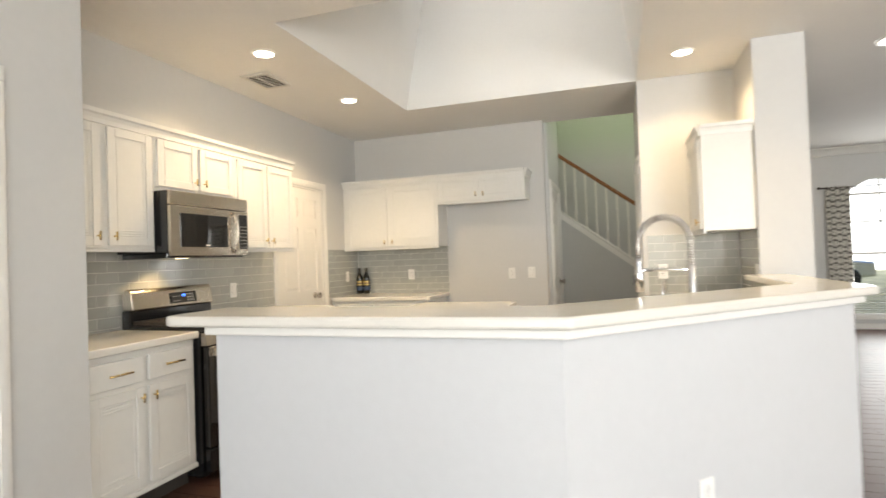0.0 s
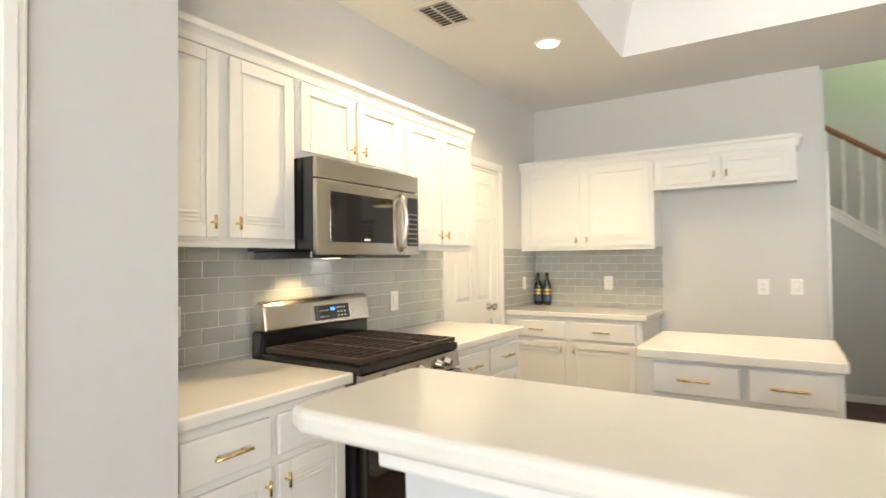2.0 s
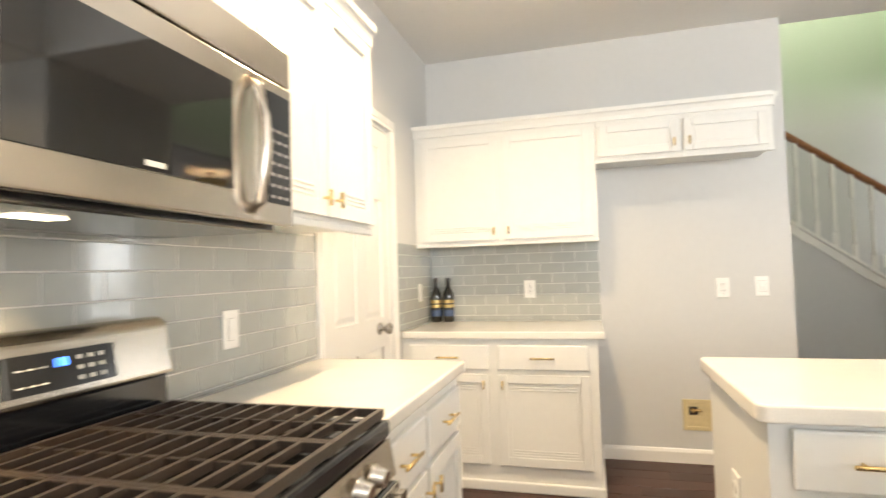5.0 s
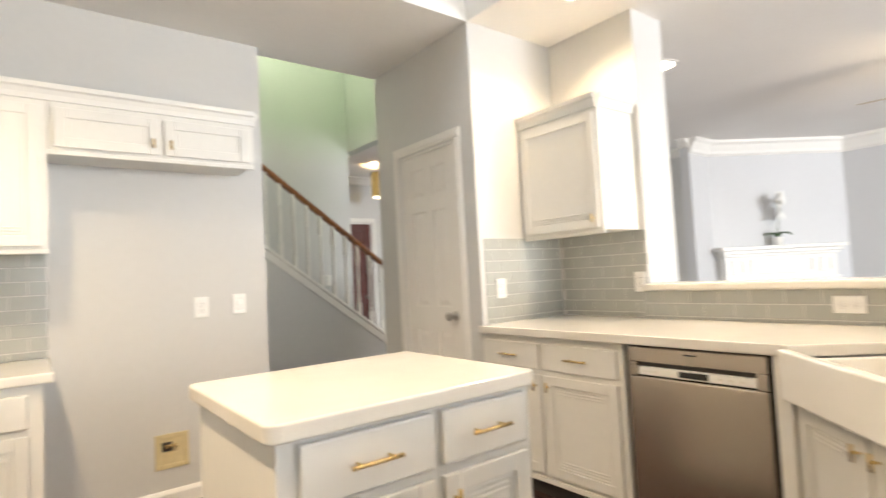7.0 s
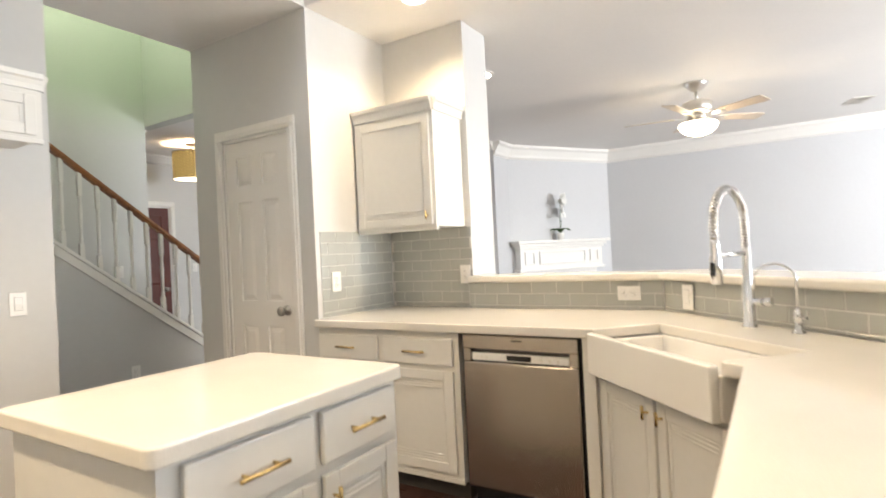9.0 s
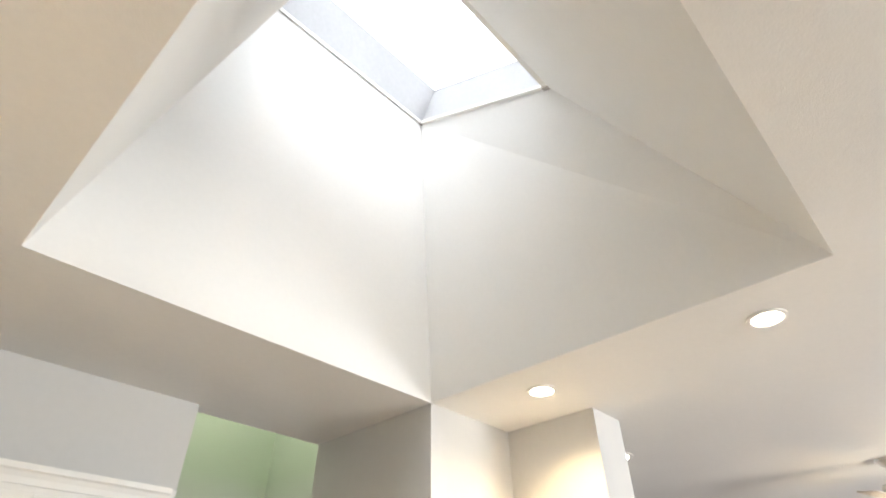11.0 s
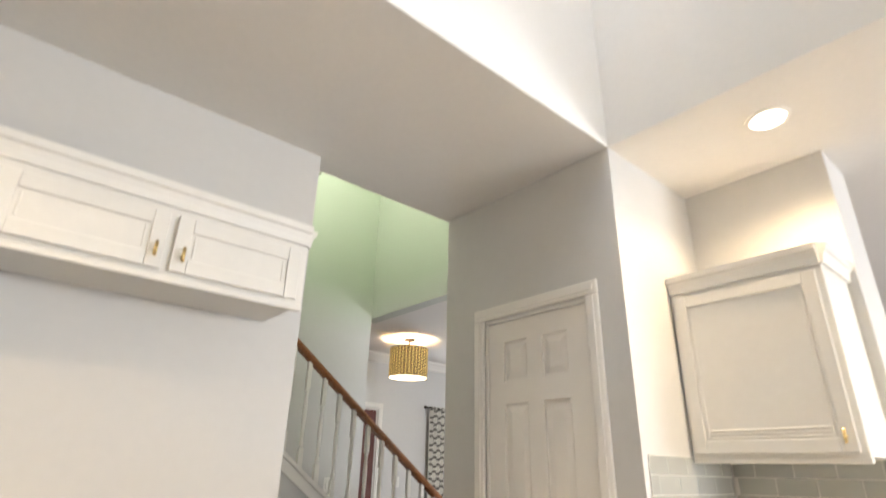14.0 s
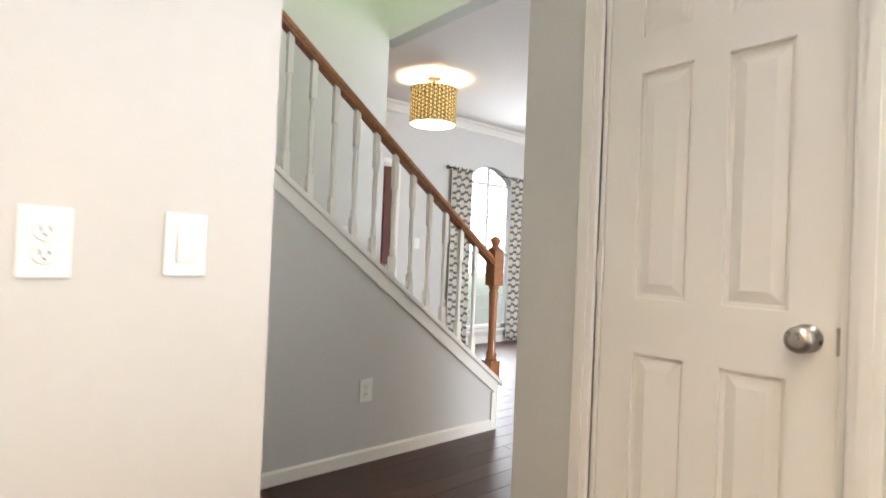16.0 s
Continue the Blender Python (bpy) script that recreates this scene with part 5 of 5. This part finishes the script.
def bare_tree(x, y, seed):
    rnd = random.Random(seed)
    o = thing("tree", pose(x, y, -0.16), "bare winter tree outside the window", "tree")
    limbs = bmesh.new()

    def limb(p, d, length, r, depth):
        q = p + d * length
        tube(limbs, [p, p.lerp(q, 0.5) + Vector((rnd.uniform(-0.06, 0.06), rnd.uniform(-0.06, 0.06), 0)) * length, q], r, 5)
        if depth:
            for _ in range(3):
                limb(p.lerp(q, rnd.uniform(0.5, 1)), (d + Vector((rnd.uniform(-0.8, 0.8), rnd.uniform(-0.8, 0.8), rnd.uniform(0, 0.5)))).normalized(), length * 0.62, r * 0.55, depth - 1)
    part("trunk", lathe(bmesh.new(), [(0.19, 0), (0.14, 0.5), (0.12, 1.6), (0.09, 2.2)], 10), BARK, o)
    for _ in range(4):
        limb(Vector((0, 0, rnd.uniform(1.2, 2.1))), Vector((rnd.uniform(-0.7, 0.7), rnd.uniform(-0.7, 0.7), 0.9)).normalized(), 1.6, 0.06, 3)
    part("branches", limbs, BARK, o)


bare_tree(5.2, 16.0, 3)
car = thing("car", pose(5.6, 20.5, -0.16, rz=8), "silver parked car outside the window", "car")
bm = bmesh.new()
side = [(-2.1, 0.35), (-2.15, 0.75), (-1.5, 0.88), (-0.9, 1.38), (0.7, 1.42), (1.5, 0.92), (2.1, 0.85), (2.15, 0.35)]
a = [bm.verts.new((x, -0.85, z)) for x, z in side]
b = [bm.verts.new((x, 0.85, z)) for x, z in side]
bm.faces.new(a)
bm.faces.new(b[::-1])
for i in range(len(side)):
    bm.faces.new((a[i], b[i], b[(i + 1) % len(side)], a[(i + 1) % len(side)]))
part("body", rounded(bm, 0.08, 2), CHROME, car)
part("side_window", boxes(((-0.75, -0.86, 0.95), (0.85, -0.852, 1.30))), DARKGLASS, car)
for x in (-1.35, 1.35):
    part("wheel", lathe(bmesh.new(), [(0.30, 0), (0.32, 0.02), (0.32, 0.18), (0.30, 0.2)], 20, Matrix.Translation((x, -0.70, 0.32)) @ Matrix.Rotation(radians(90), 4, "X")), BLACK, car)

# ---- living room ----
FAN = Vector((3.60, 2.58, CE))
fan = thing("ceiling_fan", Matrix.Translation(FAN) @ Matrix.Diagonal((1, 1, 0.86, 1)), "brushed nickel ceiling fan with five pale blades and a lit bowl", "ceiling fan")
part("canopy", lathe(bmesh.new(), [(0.105, -0.001), (0.105, -0.014), (0.075, -0.050), (0.045, -0.085), (0.022, -0.095)], 28), FANMETAL, fan)
part("downrod", lathe(bmesh.new(), [(0.014, -0.09), (0.014, -0.20)], 12), FANMETAL, fan)
part("motor", lathe(bmesh.new(), [(0.03, -0.185), (0.085, -0.195), (0.125, -0.215), (0.135, -0.235), (0.135, -0.30), (0.12, -0.325), (0.085, -0.345)], 32), FANMETAL, fan, "brushed nickel motor")
part("switch_housing", lathe(bmesh.new(), [(0.080, -0.346), (0.090, -0.36), (0.085, -0.405), (0.12, -0.42), (0.12, -0.432)], 28), FANMETAL, fan)
part("light_bowl", lathe(bmesh.new(), [(0.135, -0.433), (0.165, -0.44), (0.172, -0.462), (0.155, -0.505), (0.115, -0.545), (0.06, -0.570), (0.012, -0.578)], 32), FANGLASS, fan, "glowing frosted bowl")
for k in range(5):
    m = Matrix.Rotation(radians(72 * k + 22), 4, "Z") @ Matrix.Translation((0, 0, -0.365)) @ Matrix.Rotation(radians(-12), 4, "X")
    outline = [(0.20, -0.048), (0.26, -0.060), (0.60, -0.072), (0.645, -0.068), (0.655, -0.056), (0.655, 0.056), (0.645, 0.068), (0.60, 0.072), (0.26, 0.060), (0.20, 0.048)]
    bl = part("blade", prism(bmesh.new(), outline, -0.004, 0.004, m), BLADE, fan, "pale wooden blade")
    iron = [(0.085, -0.020), (0.15, -0.014), (0.21, -0.038), (0.28, -0.030), (0.28, 0.030), (0.21, 0.038), (0.15, 0.014), (0.085, 0.020)]
    part("blade_iron", prism(bmesh.new(), iron, -0.011, -0.0045, m), FANMETAL, bl, "nickel blade bracket")

fd = (Vector((6.60, 4.20, 0)) - Vector((5.05, 5.20, 0)))
fl = fd.length
FM = Matrix.Translation((5.05, 5.20, 0)) @ Matrix.Rotation(math.atan2(fd.y, fd.x), 4, "Z")
mt = thing("fireplace_mantel", FM, "white panelled corner fireplace mantel with a projecting shelf", "mantel")
x0, x1 = 0.0, fl - 0.27
part("shelf", rounded(box(bmesh.new(), (x0 - 0.04, -0.24, 1.30), (x1 + 0.04, -0.001, 1.345)), 0.006, 2), TRIM, mt)
part("shelf_moulding", rounded(boxes(((x0, -0.20, 1.255), (x1, -0.001, 1.299)), ((x0 + 0.03, -0.17, 1.22), (x1 - 0.03, -0.001, 1.2545))), 0.006, 2), TRIM, mt)
part("frieze", boxes(((x0 + 0.05, -0.14, 0.94), (x1 - 0.05, -0.001, 1.2195))), TRIM, mt)
for a, b in ((x0 + 0.12, x0 + 0.29), (x0 + 0.37, x1 - 0.37), (x1 - 0.29, x1 - 0.12)):
    part("panel", rounded(boxes(((a, -0.158, 1.000), (b, -0.1405, 1.022)), ((a, -0.158, 1.163), (b, -0.1405, 1.185)), ((a, -0.158, 1.0225), (a + 0.022, -0.1405, 1.1625)), ((b - 0.022, -0.158, 1.0225), (b, -0.1405, 1.1625))), 0.003, 1), TRIM, mt)
part("lower_moulding", rounded(box(bmesh.new(), (x0 + 0.02, -0.165, 0.905), (x1 - 0.02, -0.001, 0.9395)), 0.006, 2), TRIM, mt)
for a in (x0 + 0.09, x1 - 0.34):
    part("leg", boxes(((a, -0.06, 0.0), (a + 0.25, -0.001, 0.9045))), TRIM, mt)
part("surround_head", boxes(((x0 + 0.3405, -0.055, 0.62), (x1 - 0.3405, -0.001, 0.9045))), TRIM, mt)
part("firebox", boxes(((x0 + 0.3405, -0.01, 0.0), (x1 - 0.3405, -0.001, 0.6195))), BLACK, mt, "dark firebox opening")

op = FM @ Vector((0.78, -0.12, 1.345))
orchid = thing("orchid", Matrix.Translation(op), "white orchid in a small pale pot on the mantel", "plant")
part("pot", lathe(bmesh.new(), [(0.045, 0), (0.06, 0.09), (0.065, 0.10), (0.055, 0.10), (0.05, 0.085)], 18), CERAMIC, orchid)
rnd = random.Random(5)
for k in range(5):
    a = k * 1.3 + 0.3
    bm = bmesh.new()
    d = Vector((math.cos(a), math.sin(a), 0))
    sd = Vector((-d.y, d.x, 0))
    L = 0.13 + 0.05 * rnd.random()
    pts = [(0.0, 0.01, 0.10), (0.35, 0.03, 0.16), (0.7, 0.032, 0.165), (1.0, 0.004, 0.13)]
    rws = [[bm.verts.new(d * L * s + sd * wd + Vector((0, 0, z))), bm.verts.new(d * L * s + Vector((0, 0, z - 0.008))), bm.verts.new(d * L * s - sd * wd + Vector((0, 0, z)))] for s, wd, z in pts]
    for r0, r1 in zip(rws, rws[1:]):
        for i in range(2):
            bm.faces.new((r0[i], r0[i + 1], r1[i + 1], r1[i]))
    lf = part("leaf", bm, LEAF, orchid)
    lf.modifiers.new("thick", "SOLIDIFY").thickness = 0.003
for sgn, ph in ((1, 0.0), (-1, 0.6)):
    stem = [Vector((sgn * 0.01, 0, 0.09)), Vector((sgn * 0.03, -0.01, 0.28)), Vector((sgn * 0.03, -0.02, 0.46)), Vector((-0.02 + sgn * 0.02, -0.05, 0.60)), Vector((-0.09, -0.07, 0.58 + 0.03 * sgn))]
    part("stem", tube(bmesh.new(), stem, 0.004, 6), LEAF, orchid)
    for k in range(13):
        s = 0.40 + k * 0.048
        i = min(3, int(s * 4))
        c = stem[i].lerp(stem[i + 1], s * 4 - i) + Vector((rnd.uniform(-0.045, 0.045), rnd.uniform(-0.04, 0.01), rnd.uniform(-0.07, 0.03)))
        bm = bmesh.new()
        for q in range(5):
            a = q * 2 * math.pi / 5 + ph + k
            d = Vector((math.cos(a), 0.25 * math.sin(a + k), math.sin(a)))
            sd = Vector((-math.sin(a), 0.1, math.cos(a)))
            v = [bm.verts.new(c + e) for e in (Vector(), d * 0.026 + sd * 0.021, d * 0.052, d * 0.026 - sd * 0.021)]
            bm.faces.new(v)
        fl_ = part("flower", bm, PETAL, orchid, "white petals")
        fl_.modifiers.new("thick", "SOLIDIFY").thickness = 0.002

# ---- tile splashes: one tile, one object ----
TW, TH, GAP = 0.1475, 0.0655, 0.0035
tile_meshes = {}


def tile_mesh(w, h):
    key = (round(w, 3), round(h, 3))
    if key not in tile_meshes:
        bm = bmesh.new()
        c, d = 0.0012, 0.0006
        back = [bm.verts.new(p) for p in ((0, 0, 0), (w, 0, 0), (w, 0, h), (0, 0, h))]
        rim = [bm.verts.new(p) for p in ((0, -d, 0), (w, -d, 0), (w, -d, h), (0, -d, h))]
        face = [bm.verts.new(p) for p in ((c, -d - 0.0008, c), (w - c, -d - 0.0008, c), (w - c, -d - 0.0008, h - c), (c, -d - 0.0008, h - c))]
        for lo_, hi_ in ((back, rim), (rim, face)):
            for i in range(4):
                j = (i + 1) % 4
                bm.faces.new((lo_[i], lo_[j], hi_[j], hi_[i]))
        bm.faces.new(face)
        tile_meshes[key] = mesh_of("tile", bm, TILE)
    return tile_meshes[key]


def splash(name, m, length, z0, z1, shift, label):
    """A tiled strip: along x from 0 to length, its wall at y = 0, looking to -y, tiles laid in half bond from the top."""
    wall = part(name, boxes(((0, -0.004, z0), (length, -0.0005, z1))), GROUT)
    wall.matrix_world = m
    tagged(wall, label, "tile splash", kind="structure")
    row, top_ = 0, z1 - 0.001
    while top_ - z0 > 0.012:
        lo_ = max(z0 + 0.001, top_ - TH)
        x = -((shift + row * 0.5) % 1.0) * (TW + GAP)
        while x < length - 0.004:
            a, b = max(0.001, x), min(length - 0.001, x + TW)
            if b - a > 0.012:
                t = new("tile", tile_mesh(b - a, top_ - lo_))
                t.parent = wall
                t.location = (a, -0.004 - 0.0004 * random.random(), lo_)
            x += TW + GAP
        top_ = lo_ - GAP
        row += 1
    return wall


splash("backsplash_range", pose(XW, 1.302, 0, rz=90), 2.316, HL, 1.384, 0.2, "grey-green glass subway tile splash behind the range")
splash("backsplash_back", pose(XW + 0.010, YB, 0), 1.135, HB, 1.399, 0.0, "grey-green glass subway tile splash behind the bottles")
splash("backsplash_corner", pose(XW, 4.56, 0, rz=90), 0.709, HB, 1.399, 0.3, "grey-green subway tile on the side wall")
splash("backsplash_nook", pose(0.335, 4.30, 0), 0.684, HR, 1.394, 0.1, "grey-green subway tile in the nook")
splash("backsplash_pillar", pose(1.03, 4.290, 0, rz=-90), 0.63, HR, 1.394, 0.4, "grey-green subway tile beside the pillar")
splash("backsplash_bar", pose(0.965, 3.655, 0, rz=-90), 1.135, HR, 1.038, 0.25, "grey-green subway tile strip under the bar")
splash("backsplash_sink", pose(0.960, 2.509, 0, rz=-135), 1.555, HR, 1.038, 0.6, "grey-green subway tile strip behind the sink")
splash("backsplash_peninsula", pose(-0.155, 1.40, 0, rz=180), 1.18, HR, 1.038, 0.1, "grey-green subway tile strip on the peninsula")

# ---- floor boards ----
PW = 0.125
plank_meshes = {}


def plank_mesh(length):
    key = round(length, 2)
    if key not in plank_meshes:
        bm = bmesh.new()
        c, h = 0.0015, 0.012
        lo_ = [bm.verts.new(p) for p in ((0.001, 0.001, -h), (key - 0.001, 0.001, -h), (key - 0.001, PW - 0.001, -h), (0.001, PW - 0.001, -h))]
        rim = [bm.verts.new(p) for p in ((0.001, 0.001, -c), (key - 0.001, 0.001, -c), (key - 0.001, PW - 0.001, -c), (0.001, PW - 0.001, -c))]
        hi_ = [bm.verts.new(p) for p in ((0.001 + c, 0.001 + c, 0), (key - 0.001 - c, 0.001 + c, 0), (key - 0.001 - c, PW - 0.001 - c, 0), (0.001 + c, PW - 0.001 - c, 0))]
        for a, b in ((lo_, rim), (rim, hi_)):
            for i in range(4):
                j = (i + 1) % 4
                bm.faces.new((a[i], a[j], b[j], b[i]))
        bm.faces.new(hi_)
        plank_meshes[key] = mesh_of("plank", bm, FLOOR)
    return plank_meshes[key]


floor_ob = bpy.data.objects["floor"]
rnd = random.Random(11)
near, rest = [], []
for x0, x1, y0, y1, keep in ((-3.0, 5.05, 5.40, 8.95, True), (-2.88, 0.30, 2.1, 5.40, True), (0.3, 6.6, 2.25, 5.40, False), (-4.0, 6.6, -3.0, 2.1, False)):
    y = y0
    while y < y1 - 0.01:
        x = x0 - rnd.uniform(0, 0.8)
        while x < x1:
            ln = rnd.choice((0.6, 0.9, 1.2, 1.5))
            a, b = max(x, x0), min(x + ln, x1)
            if b - a > 0.08:
                (near if keep and -2.3 < a < 4.8 and len(near) < 300 else rest).append((a, y, b - a))
            x += ln
        y += PW
for a, y, ln in near:
    t = new("plank", plank_mesh(ln))
    t.parent = floor_ob
    t.location = (a, y, 0)
bm = bmesh.new()
verts, faces = [], []
for a, y, ln in rest:
    k = len(verts)
    verts += [(a + 0.002, y + 0.002, -0.001), (a + ln - 0.002, y + 0.002, -0.001), (a + ln - 0.002, y + PW - 0.002, -0.001), (a + 0.002, y + PW - 0.002, -0.001), (a + 0.001, y + 0.001, -0.0115), (a + ln - 0.001, y + 0.001, -0.0115), (a + ln - 0.001, y + PW - 0.001, -0.0115), (a + 0.001, y + PW - 0.001, -0.0115)]
    faces += [(k, k + 1, k + 2, k + 3), (k + 4, k + 5, k + 1, k), (k + 5, k + 6, k + 2, k + 1), (k + 6, k + 7, k + 3, k + 2), (k + 7, k + 4, k, k + 3)]
bm.free()
me = bpy.data.meshes.new("floor_boards")
me.from_pydata(verts, [], faces)
me.materials.append(FLOOR)
fb = tagged(new("floor_boards", me), "dark walnut floor boards", "floor", kind="stuff")
